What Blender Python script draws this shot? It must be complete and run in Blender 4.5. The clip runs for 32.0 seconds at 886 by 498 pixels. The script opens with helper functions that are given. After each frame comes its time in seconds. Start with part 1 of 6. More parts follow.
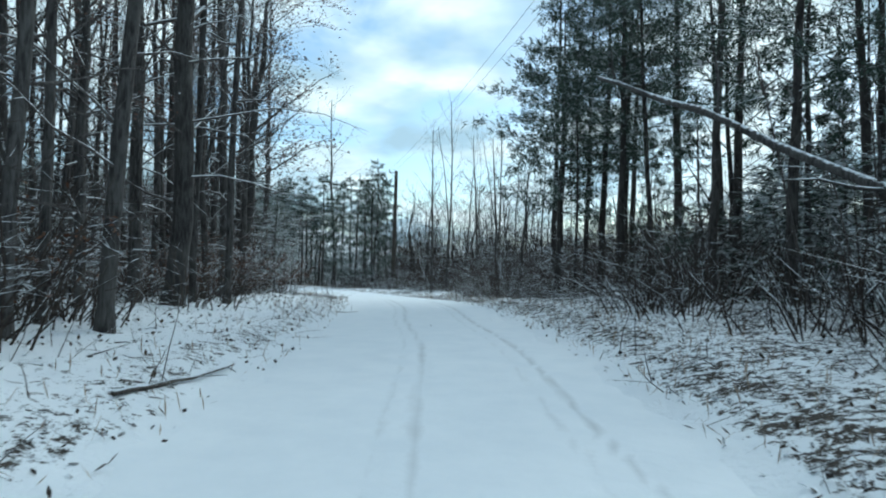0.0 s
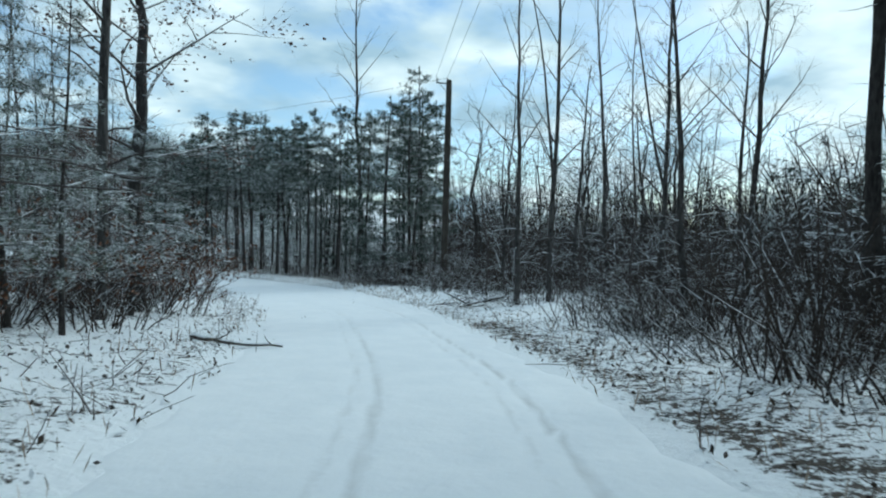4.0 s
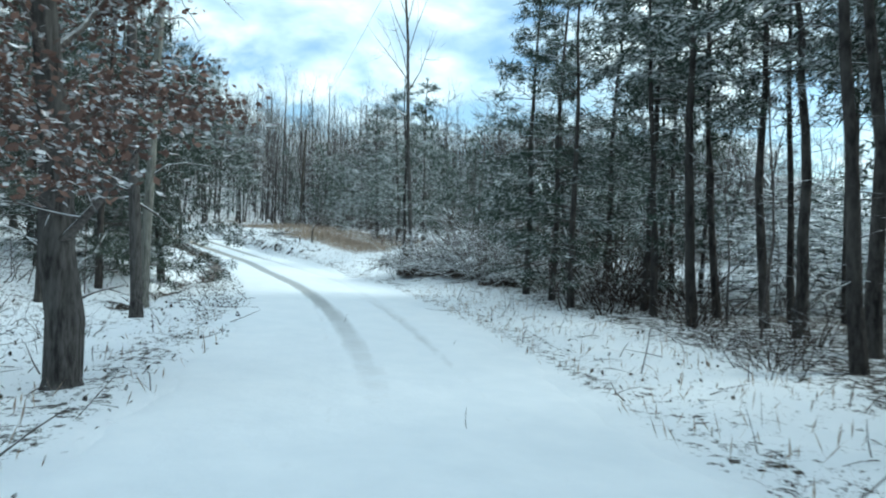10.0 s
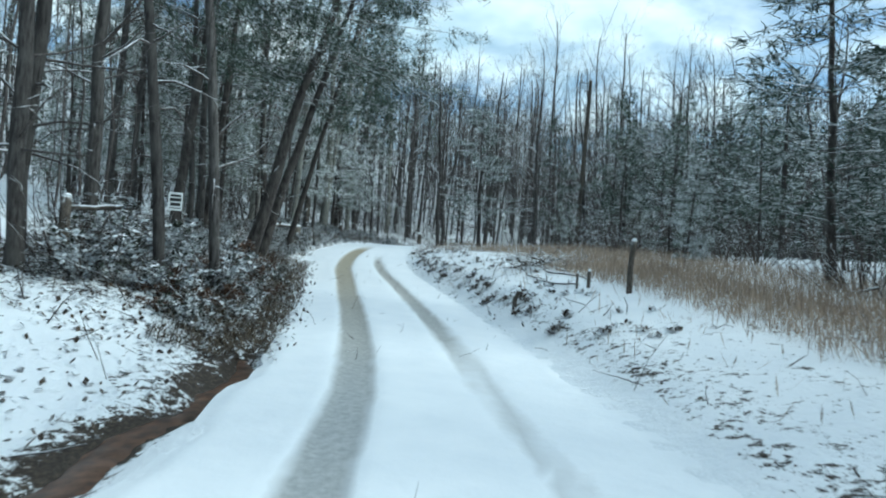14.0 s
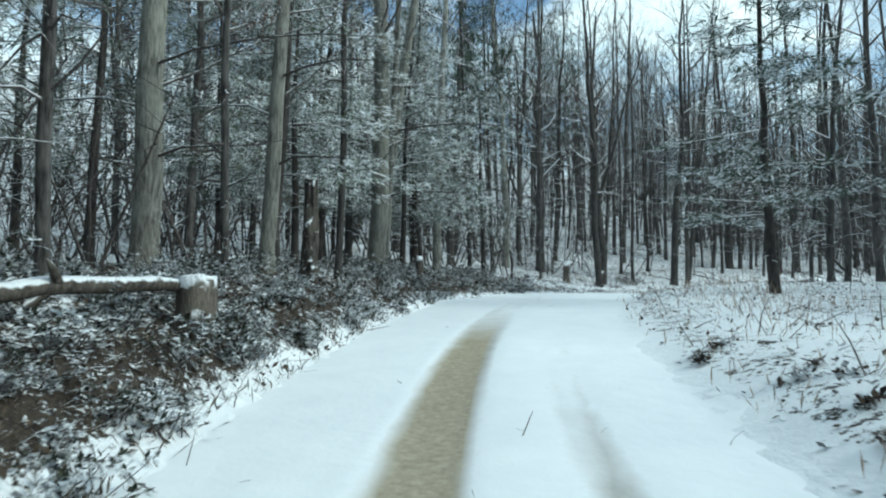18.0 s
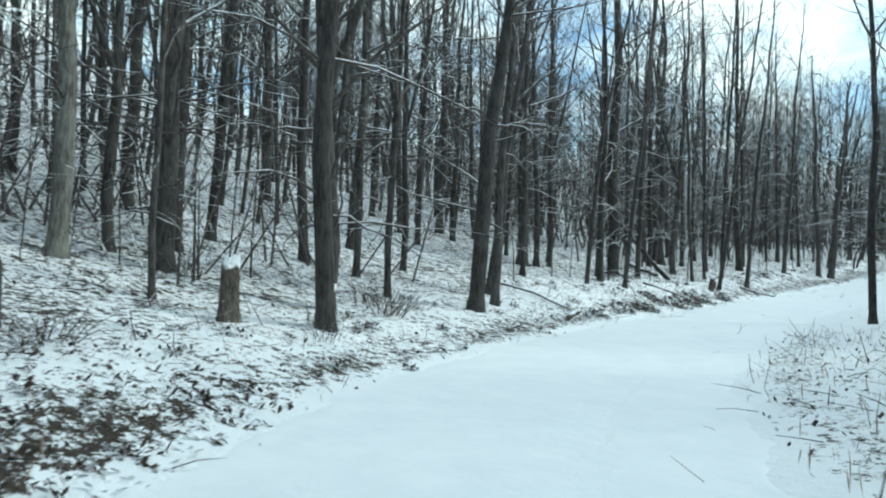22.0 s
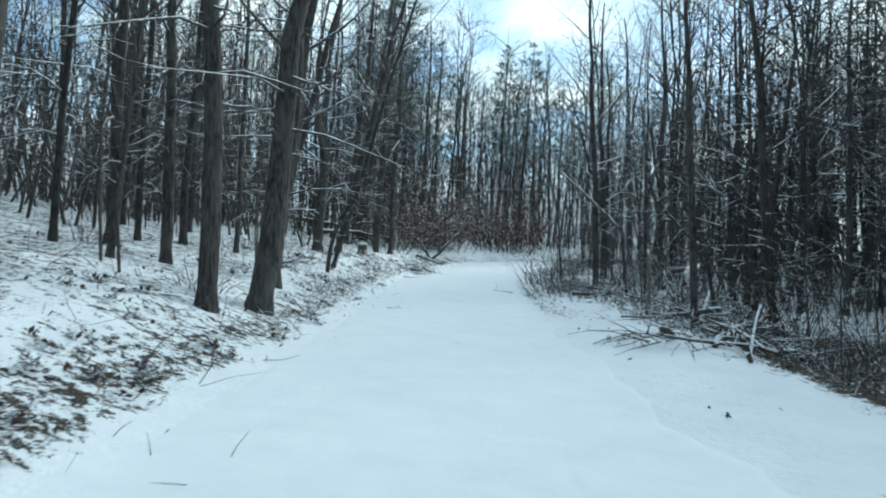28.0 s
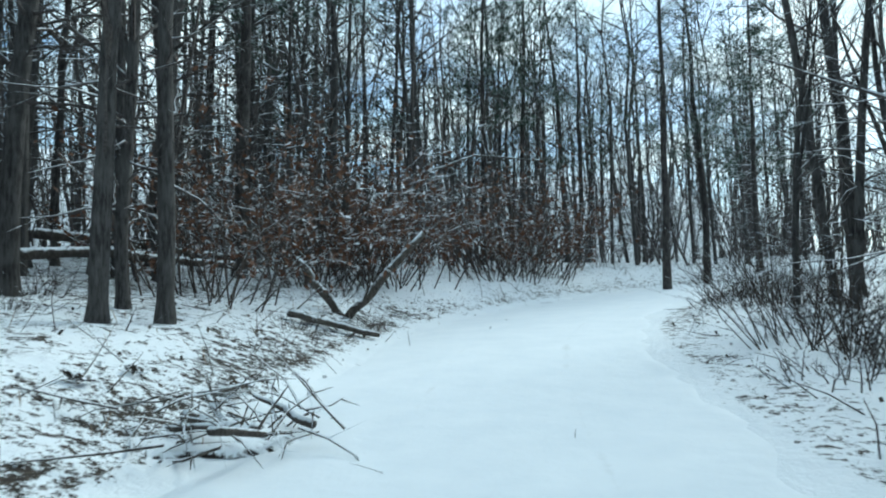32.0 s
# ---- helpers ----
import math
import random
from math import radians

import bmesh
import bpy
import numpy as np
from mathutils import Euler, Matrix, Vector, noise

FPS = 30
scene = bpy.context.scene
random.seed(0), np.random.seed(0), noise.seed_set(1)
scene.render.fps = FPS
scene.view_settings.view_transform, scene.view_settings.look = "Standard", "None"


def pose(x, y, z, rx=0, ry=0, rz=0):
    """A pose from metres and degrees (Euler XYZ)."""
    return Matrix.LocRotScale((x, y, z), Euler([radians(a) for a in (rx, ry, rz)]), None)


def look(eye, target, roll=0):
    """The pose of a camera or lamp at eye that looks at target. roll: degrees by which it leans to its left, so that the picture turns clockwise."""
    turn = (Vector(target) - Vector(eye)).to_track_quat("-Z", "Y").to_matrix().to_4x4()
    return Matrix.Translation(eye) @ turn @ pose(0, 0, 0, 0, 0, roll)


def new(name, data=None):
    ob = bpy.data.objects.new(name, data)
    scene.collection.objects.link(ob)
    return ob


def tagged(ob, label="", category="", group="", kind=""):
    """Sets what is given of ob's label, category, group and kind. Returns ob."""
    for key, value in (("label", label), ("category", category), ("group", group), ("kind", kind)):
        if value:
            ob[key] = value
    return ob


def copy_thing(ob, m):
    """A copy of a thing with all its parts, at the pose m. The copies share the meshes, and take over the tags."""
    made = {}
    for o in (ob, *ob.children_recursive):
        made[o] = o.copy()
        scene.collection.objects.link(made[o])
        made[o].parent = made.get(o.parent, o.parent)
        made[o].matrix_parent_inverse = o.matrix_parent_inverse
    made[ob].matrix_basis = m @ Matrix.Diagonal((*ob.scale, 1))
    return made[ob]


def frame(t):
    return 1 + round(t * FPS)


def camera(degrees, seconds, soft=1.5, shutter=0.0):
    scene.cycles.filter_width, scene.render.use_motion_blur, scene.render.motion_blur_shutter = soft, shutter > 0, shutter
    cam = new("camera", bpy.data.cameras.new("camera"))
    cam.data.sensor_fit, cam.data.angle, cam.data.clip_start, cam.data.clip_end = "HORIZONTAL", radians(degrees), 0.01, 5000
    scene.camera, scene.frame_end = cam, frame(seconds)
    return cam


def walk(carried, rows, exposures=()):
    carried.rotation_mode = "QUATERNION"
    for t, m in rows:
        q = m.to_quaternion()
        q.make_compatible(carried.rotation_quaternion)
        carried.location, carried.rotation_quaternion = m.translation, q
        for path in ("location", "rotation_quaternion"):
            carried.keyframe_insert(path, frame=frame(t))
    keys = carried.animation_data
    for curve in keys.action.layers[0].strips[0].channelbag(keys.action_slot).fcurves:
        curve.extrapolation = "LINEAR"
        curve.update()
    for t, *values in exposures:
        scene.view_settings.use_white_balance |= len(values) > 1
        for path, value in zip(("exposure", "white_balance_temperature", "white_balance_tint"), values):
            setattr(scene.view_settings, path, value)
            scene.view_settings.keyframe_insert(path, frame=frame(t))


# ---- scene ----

cam = camera(61.7, 32.0, soft=2.0, shutter=0.12)
PATH = [
    (0, (-0.000, 0.000, 1.770), (-0.000, 1.999, 1.839), 1.01),
    (0.5, (-0.024, 2.940, 1.860), (-0.039, 4.938, 1.927), 0.77),
    (1, (-0.044, 5.870, 1.937), (-0.066, 7.869, 2.000), 0.45),
    (1.5, (-0.086, 8.803, 2.001), (-0.116, 10.802, 2.059), 0.15),
    (2, (-0.146, 11.738, 2.049), (-0.187, 13.737, 2.098), -0.23),
    (2.5, (-0.278, 14.746, 2.082), (-0.335, 16.745, 2.121), -0.53),
    (3, (-0.426, 17.803, 2.138), (-0.523, 19.800, 2.168), -0.26),
    (3.5, (-0.640, 20.888, 2.180), (-0.781, 22.883, 2.199), 0.34),
    (4, (-0.918, 23.981, 2.202), (-1.097, 25.973, 2.207), 0.99),
    (4.5, (-1.257, 27.060, 2.203), (-1.478, 29.048, 2.194), 1.46),
    (5, (-1.793, 30.084, 2.161), (-2.081, 32.063, 2.146), 1.46),
    (5.5, (-2.398, 33.130, 2.108), (-2.754, 35.098, 2.089), 1.31),
    (6, (-3.126, 36.202, 2.049), (-3.548, 38.157, 2.031), 1.25),
    (6.5, (-3.917, 39.260, 1.991), (-4.413, 41.198, 1.977), 1.10),
    (7, (-4.773, 42.237, 1.964), (-5.366, 44.147, 1.958), 1.14),
    (7.5, (-5.788, 45.096, 1.962), (-6.511, 46.961, 1.967), 1.34),
    (8, (-7.026, 47.864, 1.993), (-7.896, 49.665, 2.003), 1.62),
    (8.5, (-8.519, 50.562, 2.032), (-9.532, 52.287, 2.042), 1.71),
    (9, (-10.274, 53.255, 2.050), (-11.417, 54.897, 2.062), 1.88),
    (9.5, (-12.303, 55.871, 2.060), (-13.565, 57.422, 2.076), 2.29),
    (10, (-14.724, 58.597, 2.050), (-16.108, 60.041, 2.067), 2.00),
    (10.5, (-17.376, 61.098, 2.054), (-18.862, 62.437, 2.076), 2.12),
    (11, (-20.205, 63.431, 2.060), (-21.766, 64.682, 2.091), 2.57),
    (11.5, (-23.090, 65.636, 2.118), (-24.683, 66.845, 2.153), 3.53),
    (12, (-25.968, 67.788, 2.181), (-27.592, 68.954, 2.227), 3.98),
    (12.5, (-29.002, 69.808, 2.271), (-30.668, 70.912, 2.323), 4.37),
    (13, (-32.256, 71.734, 2.373), (-33.979, 72.748, 2.430), 4.40),
    (13.5, (-35.590, 73.561, 2.471), (-37.361, 74.489, 2.533), 4.22),
    (14, (-38.876, 75.141, 2.604), (-40.676, 76.009, 2.673), 3.87),
    (14.5, (-42.272, 76.658, 2.764), (-44.092, 77.485, 2.840), 3.56),
    (15, (-45.463, 77.918, 2.904), (-47.300, 78.706, 2.986), 3.41),
    (15.5, (-48.459, 78.970, 3.040), (-50.314, 79.712, 3.130), 2.99),
    (16, (-51.450, 80.040, 3.227), (-53.336, 80.696, 3.335), 2.41),
    (16.5, (-54.484, 80.991, 3.438), (-56.391, 81.582, 3.559), 1.76),
    (17, (-57.536, 81.875, 3.662), (-59.448, 82.449, 3.786), 1.14),
    (17.5, (-60.577, 82.761, 3.887), (-62.482, 83.357, 4.011), 0.57),
    (18, (-63.592, 83.661, 4.134), (-65.490, 84.277, 4.273), 0.11),
    (18.5, (-66.473, 84.611, 4.386), (-68.355, 85.269, 4.539), -0.50),
    (19, (-69.322, 85.767, 4.644), (-71.181, 86.487, 4.809), -0.70),
    (19.5, (-72.071, 86.954, 4.901), (-73.901, 87.743, 5.072), -0.36),
    (20, (-74.703, 88.159, 5.140), (-76.498, 89.024, 5.306), 0.40),
    (20.5, (-77.234, 89.523, 5.378), (-78.986, 90.476, 5.528), 1.28),
    (21, (-79.686, 91.006, 5.570), (-81.377, 92.067, 5.693), 2.09),
    (21.5, (-82.062, 92.680, 5.713), (-83.668, 93.868, 5.806), 2.36),
    (22, (-84.296, 94.578, 5.826), (-85.767, 95.931, 5.889), 2.05),
    (22.5, (-86.382, 96.628, 5.886), (-87.688, 98.142, 5.922), 0.84),
    (23, (-88.270, 98.914, 5.891), (-89.402, 100.562, 5.904), -0.53),
    (23.5, (-89.918, 101.615, 5.886), (-90.865, 103.377, 5.885), -1.26),
    (24, (-91.386, 104.500, 5.913), (-92.185, 106.334, 5.916), -1.47),
    (24.5, (-92.624, 107.600, 5.964), (-93.318, 109.475, 5.987), -0.66),
    (25, (-93.641, 111.004, 6.043), (-94.252, 112.907, 6.102), 0.38),
    (25.5, (-94.592, 114.527, 6.151), (-95.136, 116.449, 6.237), 1.41),
    (26, (-95.450, 118.112, 6.255), (-95.924, 120.053, 6.353), 2.51),
    (26.5, (-96.112, 121.795, 6.376), (-96.512, 123.752, 6.477), 3.29),
    (27, (-96.721, 125.513, 6.543), (-97.078, 127.478, 6.643), 3.48),
    (27.5, (-97.152, 129.258, 6.709), (-97.471, 131.230, 6.809), 3.33),
    (28, (-97.527, 132.980, 6.877), (-97.823, 134.955, 6.981), 3.05),
    (28.5, (-97.961, 136.632, 7.053), (-98.242, 138.609, 7.164), 2.80),
    (29, (-98.509, 140.174, 7.273), (-98.788, 142.151, 7.389), 2.69),
    (29.5, (-99.046, 143.686, 7.423), (-99.321, 145.663, 7.548), 2.44),
    (30, (-99.494, 147.223, 7.595), (-99.768, 149.199, 7.732), 2.18),
    (30.5, (-100.028, 150.613, 7.785), (-100.290, 152.590, 7.933), 1.68),
    (31, (-100.502, 153.976, 8.016), (-100.746, 155.954, 8.174), 0.92),
    (31.5, (-100.873, 157.307, 8.238), (-101.091, 159.288, 8.405), -0.07),
    (32, (-101.260, 160.503, 8.495), (-101.433, 162.487, 8.669), -1.21),
]
EXPOSURES = [(0, .36, 5700, -6), (1, .46, 5700, -6), (2, .42, 5650, -6), (5, .06, 5700, -7), (7, .2, 5650, -7), (8, .58, 5900, -7), (9, .64, 5800, -7), (10, .82, 5850, -7), (11, .8, 5950, -7), (12, .5, 5750, -7), (14, .52, 5700, -7), (15, .6, 5900, -7),
             (18, .6, 5950, -8), (20, .85, 6050, -8), (23, .8, 5950, -8), (25, .66, 5800, -7), (26, .55, 5800, -7), (29, .72, 5800, -7), (32, .74, 5700, -8)]
walk(cam, [(t, look(eye, target, roll)) for t, eye, target, roll in PATH], EXPOSURES)

# ---- sky, clouds and a veiled winter sun ----
SUN_EL, SUN_AZ = radians(34), radians(35)
world = bpy.data.worlds.new("world")
scene.world = world
world.use_nodes = True
wt = world.node_tree
wt.nodes.clear()


def wnode(kind, **sets):
    n = wt.nodes.new(kind)
    for key, value in sets.items():
        n.inputs[key.replace("_", " ")].default_value = value
    return n


w_out, w_bg = wnode("ShaderNodeOutputWorld"), wnode("ShaderNodeBackground", Strength=1.0)
w_sky = wnode("ShaderNodeTexSky")
w_sky.sky_type, w_sky.sun_disc, w_sky.sun_elevation, w_sky.sun_rotation = "NISHITA", False, SUN_EL, SUN_AZ
w_sky.air_density, w_sky.dust_density, w_sky.ozone_density = 1.0, 0.6, 1.5
w_dim = wnode("ShaderNodeMix")
w_dim.data_type, w_dim.blend_type = "RGBA", "MULTIPLY"
w_dim.inputs[0].default_value, w_dim.inputs[7].default_value = 1.0, (.115, .115, .115, 1)
w_co = wnode("ShaderNodeTexCoord")
w_sep, w_up, w_dx, w_dy, w_com = (wnode("ShaderNodeSeparateXYZ"), wnode("ShaderNodeMath"), wnode("ShaderNodeMath"), wnode("ShaderNodeMath"), wnode("ShaderNodeCombineXYZ"))
w_up.operation, w_dx.operation, w_dy.operation = "ADD", "DIVIDE", "DIVIDE"
w_up.inputs[1].default_value = .22
wt.links.new(w_co.outputs["Generated"], w_sep.inputs[0])
wt.links.new(w_sep.outputs["Z"], w_up.inputs[0])
for node, axis in ((w_dx, "X"), (w_dy, "Y")):
    wt.links.new(w_sep.outputs[axis], node.inputs[0])
    wt.links.new(w_up.outputs[0], node.inputs[1])
    wt.links.new(node.outputs[0], w_com.inputs[axis])
w_cloud = wnode("ShaderNodeTexNoise", Scale=1.9, Detail=7.0, Roughness=.52, Distortion=.25)
w_shade = wnode("ShaderNodeTexNoise", Scale=2.3, Detail=4.0, Roughness=.5)
w_cover, w_tone = wnode("ShaderNodeValToRGB"), wnode("ShaderNodeValToRGB")
w_cover.color_ramp.elements[0].position, w_cover.color_ramp.elements[1].position = .40, .55
w_tone.color_ramp.elements[0].position, w_tone.color_ramp.elements[1].position = .38, .62
w_tone.color_ramp.elements[0].color, w_tone.color_ramp.elements[1].color = (.42, .53, .63, 1), (.93, .96, .97, 1)
w_mix = wnode("ShaderNodeMix")
w_mix.data_type = "RGBA"
wt.links.new(w_com.outputs[0], w_cloud.inputs["Vector"])
wt.links.new(w_com.outputs[0], w_shade.inputs["Vector"])
wt.links.new(w_cloud.outputs["Fac"], w_cover.inputs["Fac"])
wt.links.new(w_shade.outputs["Fac"], w_tone.inputs["Fac"])
wt.links.new(w_sky.outputs[0], w_dim.inputs[6])
wt.links.new(w_cover.outputs["Color"], w_mix.inputs[0])
wt.links.new(w_dim.outputs[2], w_mix.inputs[6])
wt.links.new(w_tone.outputs["Color"], w_mix.inputs[7])
wt.links.new(w_mix.outputs[2], w_bg.inputs["Color"])
wt.links.new(w_bg.outputs[0], w_out.inputs["Surface"])

sun = new("sun", bpy.data.lights.new("sun", "SUN"))
sun.data.energy, sun.data.angle, sun.data.color = 1.4, radians(16), (1, .96, .9)
sun.matrix_world = look((0, 0, 0), (-math.sin(SUN_AZ) * math.cos(SUN_EL), -math.cos(SUN_AZ) * math.cos(SUN_EL), -math.sin(SUN_EL)))
# ---- plan of the road: one point for each second of driving, metres ----
ROAD_A = [(0, -50, -.4), (0, -20, -.1), (0, -6, .15), (0, 0, .27), (-.04, 5.87, .44), (-.15, 11.74, .55), (-.43, 17.8, .64),
          (-.92, 23.98, .7), (-1.79, 30.08, .66), (-3.13, 36.2, .55), (-4.77, 42.24, .47), (-7.03, 47.86, .48), (-10.27, 53.26, .53),
          (-14.72, 58.6, .55), (-20.21, 63.43, .58), (-25.97, 67.79, .68), (-32.26, 71.73, .87), (-38.88, 75.14, 1.1),
          (-45.46, 77.92, 1.4), (-51.45, 80.04, 1.73), (-57.54, 81.88, 2.16), (-63.59, 83.66, 2.63)]
ROAD_B = [(-69.32, 85.77, 3.14), (-74.7, 88.16, 3.64), (-79.69, 91.01, 4.07), (-84.3, 94.58, 4.33), (-88.27, 98.91, 4.39),
          (-91.39, 104.5, 4.41), (-93.64, 111, 4.54), (-95.45, 118.11, 4.76), (-96.72, 125.51, 5.04), (-97.53, 132.98, 5.38),
          (-98.51, 140.17, 5.77), (-99.49, 147.22, 6.1), (-100.5, 153.98, 6.52), (-101.26, 160.5, 7), (-101.5, 168.5, 7.6),
          (-100.5, 176.7, 8.3), (-96.7, 184.6, 8.95), (-91, 189.9, 9.45), (-83, 192.3, 9.8), (-73, 193, 10), (-60, 193, 10.3)]
ROAD = np.array(ROAD_A + ROAD_B, float)
UNIT = np.arange(len(ROAD)) - 3.0                      # station: 0 at the start, 32 at the end of the drive
REACH = np.array([2.1, 2.9, 4, 6.5, 11, 20, 40])       # metres from the road's middle
LEFT = np.array([  # station, then the height over the road at each reach past the edge
    (-3, .22, .35, .5, .6, .6, .8), (3, .22, .35, .5, .6, .6, .8), (5.5, .1, .15, .2, .2, .1, 0), (8, 0, 0, -.1, -.1, -.2, -.3),
    (11.5, 0, -.1, -.3, -.3, -.3, -.2), (13, -.1, -.15, .1, .8, 2.5, 5), (14.8, -.2, .1, .7, 1.8, 4, 7), (15.8, .5, .8, 1, 1.5, 3, 6),
    (17.5, .5, .9, 1.1, 1.4, 2.5, 5), (20, .6, 1, 1.2, 1.6, 2.5, 5)])
LEFT2 = np.array([(21.5, .4, .7, 1, 1.6, 3.2, 7), (24, .1, .35, .7, 1.7, 4.6, 11), (26, .3, .8, 1.3, 2.2, 4.8, 10), (28.5, .25, .65, 1, 1.6, 3, 6),
    (32, .3, .75, 1.2, 2, 3, 5), (38, .2, .5, .8, 1.2, 2, 4)])
RIGHT = np.array([
    (-3, .25, .5, .7, .8, .8, .8), (3, .22, .42, .55, .6, .5, .5), (5, .05, .15, .2, .1, 0, 0), (9, 0, .05, .1, .1, 0, -.5),
    (12, 0, .05, .1, .2, .2, .5), (14, .1, .3, .6, .8, 1.2, 2), (16, .55, .8, 1.1, 1.4, 2, 3.5), (18.5, .4, .7, .9, 1.2, 2, 3.5),
    (20.5, .1, .2, .3, .5, 1, 2.5), (23, .1, .25, .4, .3, .2, .5), (25.4, .06, .1, -.1, -.3, -.7, -1), (27, .03, .05, -.2, -.6, -1, -1.2), (30, .04, .08, -.05, -.3, -.6, -1),
    (38, 0, .1, .1, .2, .4, 1)])


def glide(points, keys, at):
    """Catmull-Rom through the points, at stations."""
    n = len(points)
    i = np.clip(np.searchsorted(keys, at, side="right") - 1, 0, n - 2)
    f = ((at - keys[i]) / (keys[i + 1] - keys[i]))[:, None]
    a, b, c, d = points[np.clip(i - 1, 0, n - 1)], points[i], points[i + 1], points[np.clip(i + 2, 0, n - 1)]
    return b + .5 * f * (c - a + f * (2 * a - 5 * b + 4 * c - d + f * (3 * (b - c) + d - a)))


STATIONS = np.arange(UNIT[0], UNIT[-1] + 1e-6, .1)
LINE = glide(ROAD, UNIT, STATIONS)
AHEAD = np.gradient(LINE[:, :2], axis=0)
AHEAD /= np.linalg.norm(AHEAD, axis=1)[:, None]


def along(x, y):
    """Station, distance to the right of the road's middle and road height next to points."""
    x, y = np.atleast_1d(np.asarray(x, float)), np.atleast_1d(np.asarray(y, float))
    best = np.zeros(len(x), int)
    for k in range(0, len(x), 4000):
        dx = x[k:k + 4000, None] - LINE[None, :, 0]
        dy = y[k:k + 4000, None] - LINE[None, :, 1]
        best[k:k + 4000] = np.argmin(dx * dx + dy * dy, axis=1)
    dx, dy = x - LINE[best, 0], y - LINE[best, 1]
    tx, ty = AHEAD[best, 0], AHEAD[best, 1]
    side, past = dx * ty - dy * tx, dx * tx + dy * ty
    far = np.hypot(dx, dy)
    lat = np.where(side >= 0, 1, -1) * np.where(np.abs(past) < 1.2, np.abs(side), far)
    step = np.gradient(LINE[:, 2])[best] / .62
    return STATIONS[best] + np.clip(past, -.4, .4) / 6.2, lat, LINE[best, 2] + np.clip(past, -.4, .4) * step


def waves(x, y, seed=0.0):
    """Smooth uneven ground, about -1 to 1."""
    return (np.sin(x * .11 + y * .07 + seed) + np.sin(x * -.06 + y * .13 + 1.7 + seed) + np.sin(x * .21 - y * .17 + 4 + seed)
            + np.sin(x * .31 + y * .29 + seed * 2)) / 4


def profile(u, lat):
    """Height over the road by station and distance."""
    out = np.zeros(len(u))
    for sign, table in ((-1, np.vstack([LEFT, LEFT2])), (1, RIGHT)):
        m = (lat * sign) > 0
        heights = np.column_stack([np.zeros(m.sum())] + [np.interp(u[m], table[:, 0], table[:, k]) for k in range(1, 7)])
        d = np.abs(lat[m])
        i = np.clip(np.searchsorted(REACH, d, side="right") - 1, 0, 5)
        f = np.clip((d - REACH[i]) / (REACH[i + 1] - REACH[i]), 0, 1)
        r = np.arange(len(d))
        out[m] = np.where(d <= REACH[0], 0, heights[r, i] * (1 - f) + heights[r, i + 1] * f)
    return out


def lumps(x, y):
    return (np.sin(x * 3.1 + y * 1.3) * np.sin(y * 2.7 - x * .9) + np.sin(x * 5.3 - y * 4.1 + 2) * .6 + np.sin(x * 9.1 + y * 7.7) * .35) / 2


def smoothstep(a, b, x):
    f = np.clip((x - a) / (b - a), 0, 1)
    return f * f * (3 - 2 * f)


def raw_height(x, y):
    u, lat, z = along(x, y)
    d = np.abs(lat)
    far = np.clip((d - 4) / 20, 0, 1)
    low = smoothstep(-85, -50, x) * smoothstep(14, 45, d) * ((lat > 0) | (u > 36.5))
    z = z * (1 - low) + .6 * low
    hill = smoothstep(22, 75, d) * np.interp(u, [-3, 4, 9, 13, 18, 22, 38], [3, 1.5, 1, 3, 8, 13, 13]) * np.where(lat < 0, 1, np.interp(u, [0, 3, 5, 15, 19, 24, 38], [1, 1, .15, .15, 1, .75, .75]))
    return z + profile(u, lat) * (1 - .8 * low) + hill * (1 - .9 * low) + waves(x, y) * (.08 * np.clip((d - 2.2) / 3, 0, 1) + .9 * far) + lumps(x, y) * .05 * smoothstep(2.2, 3.2, d), u, lat


# coarse sheet of ground heights, softened away from the road
GX, GY = np.arange(-190, 92, 2.0), np.arange(-70, 300, 2.0)
_gx, _gy = np.meshgrid(GX, GY, indexing="ij")
_h, _u, _l = raw_height(_gx.ravel(), _gy.ravel())
G_RAW, G_DIST = _h.reshape(_gx.shape), np.abs(_l).reshape(_gx.shape)
G_SOFT = G_RAW.copy()
for _ in range(10):
    p = np.pad(G_SOFT, 1, mode="edge")
    G_SOFT = (p[:-2, 1:-1] + p[2:, 1:-1] + p[1:-1, :-2] + p[1:-1, 2:] + 2 * p[1:-1, 1:-1]) / 6
_w = np.clip((G_DIST - 6) / 6, 0, 1)
G_H = G_RAW * (1 - _w) + G_SOFT * _w


def sheet(x, y, grid=None):
    grid = G_H if grid is None else grid
    fx, fy = np.clip((x - GX[0]) / 2, 0, len(GX) - 1.001), np.clip((y - GY[0]) / 2, 0, len(GY) - 1.001)
    i, j = fx.astype(int), fy.astype(int)
    a, b = fx - i, fy - j
    return (grid[i, j] * (1 - a) * (1 - b) + grid[i + 1, j] * a * (1 - b) + grid[i, j + 1] * (1 - a) * b + grid[i + 1, j + 1] * a * b)


def height(x, y):
    """Ground height at points: exact beside the road, from the sheet further off."""
    x, y = np.atleast_1d(np.asarray(x, float)), np.atleast_1d(np.asarray(y, float))
    h, u, lat = raw_height(x, y)
    w = smoothstep(4.8, 6.4, np.abs(lat))
    return h * (1 - w) + sheet(x, y) * w


def ground(x, y):
    return float(height(x, y)[0])

# ---- materials ----
def material(name, rough=.85, metal=0.0):
    m = bpy.data.materials.new(name)
    m.use_nodes = True
    t = m.node_tree
    b = t.nodes["Principled BSDF"]
    b.inputs["Roughness"].default_value, b.inputs["Metallic"].default_value = rough, metal
    b.inputs["Specular IOR Level"].default_value = .25
    return m, t, b


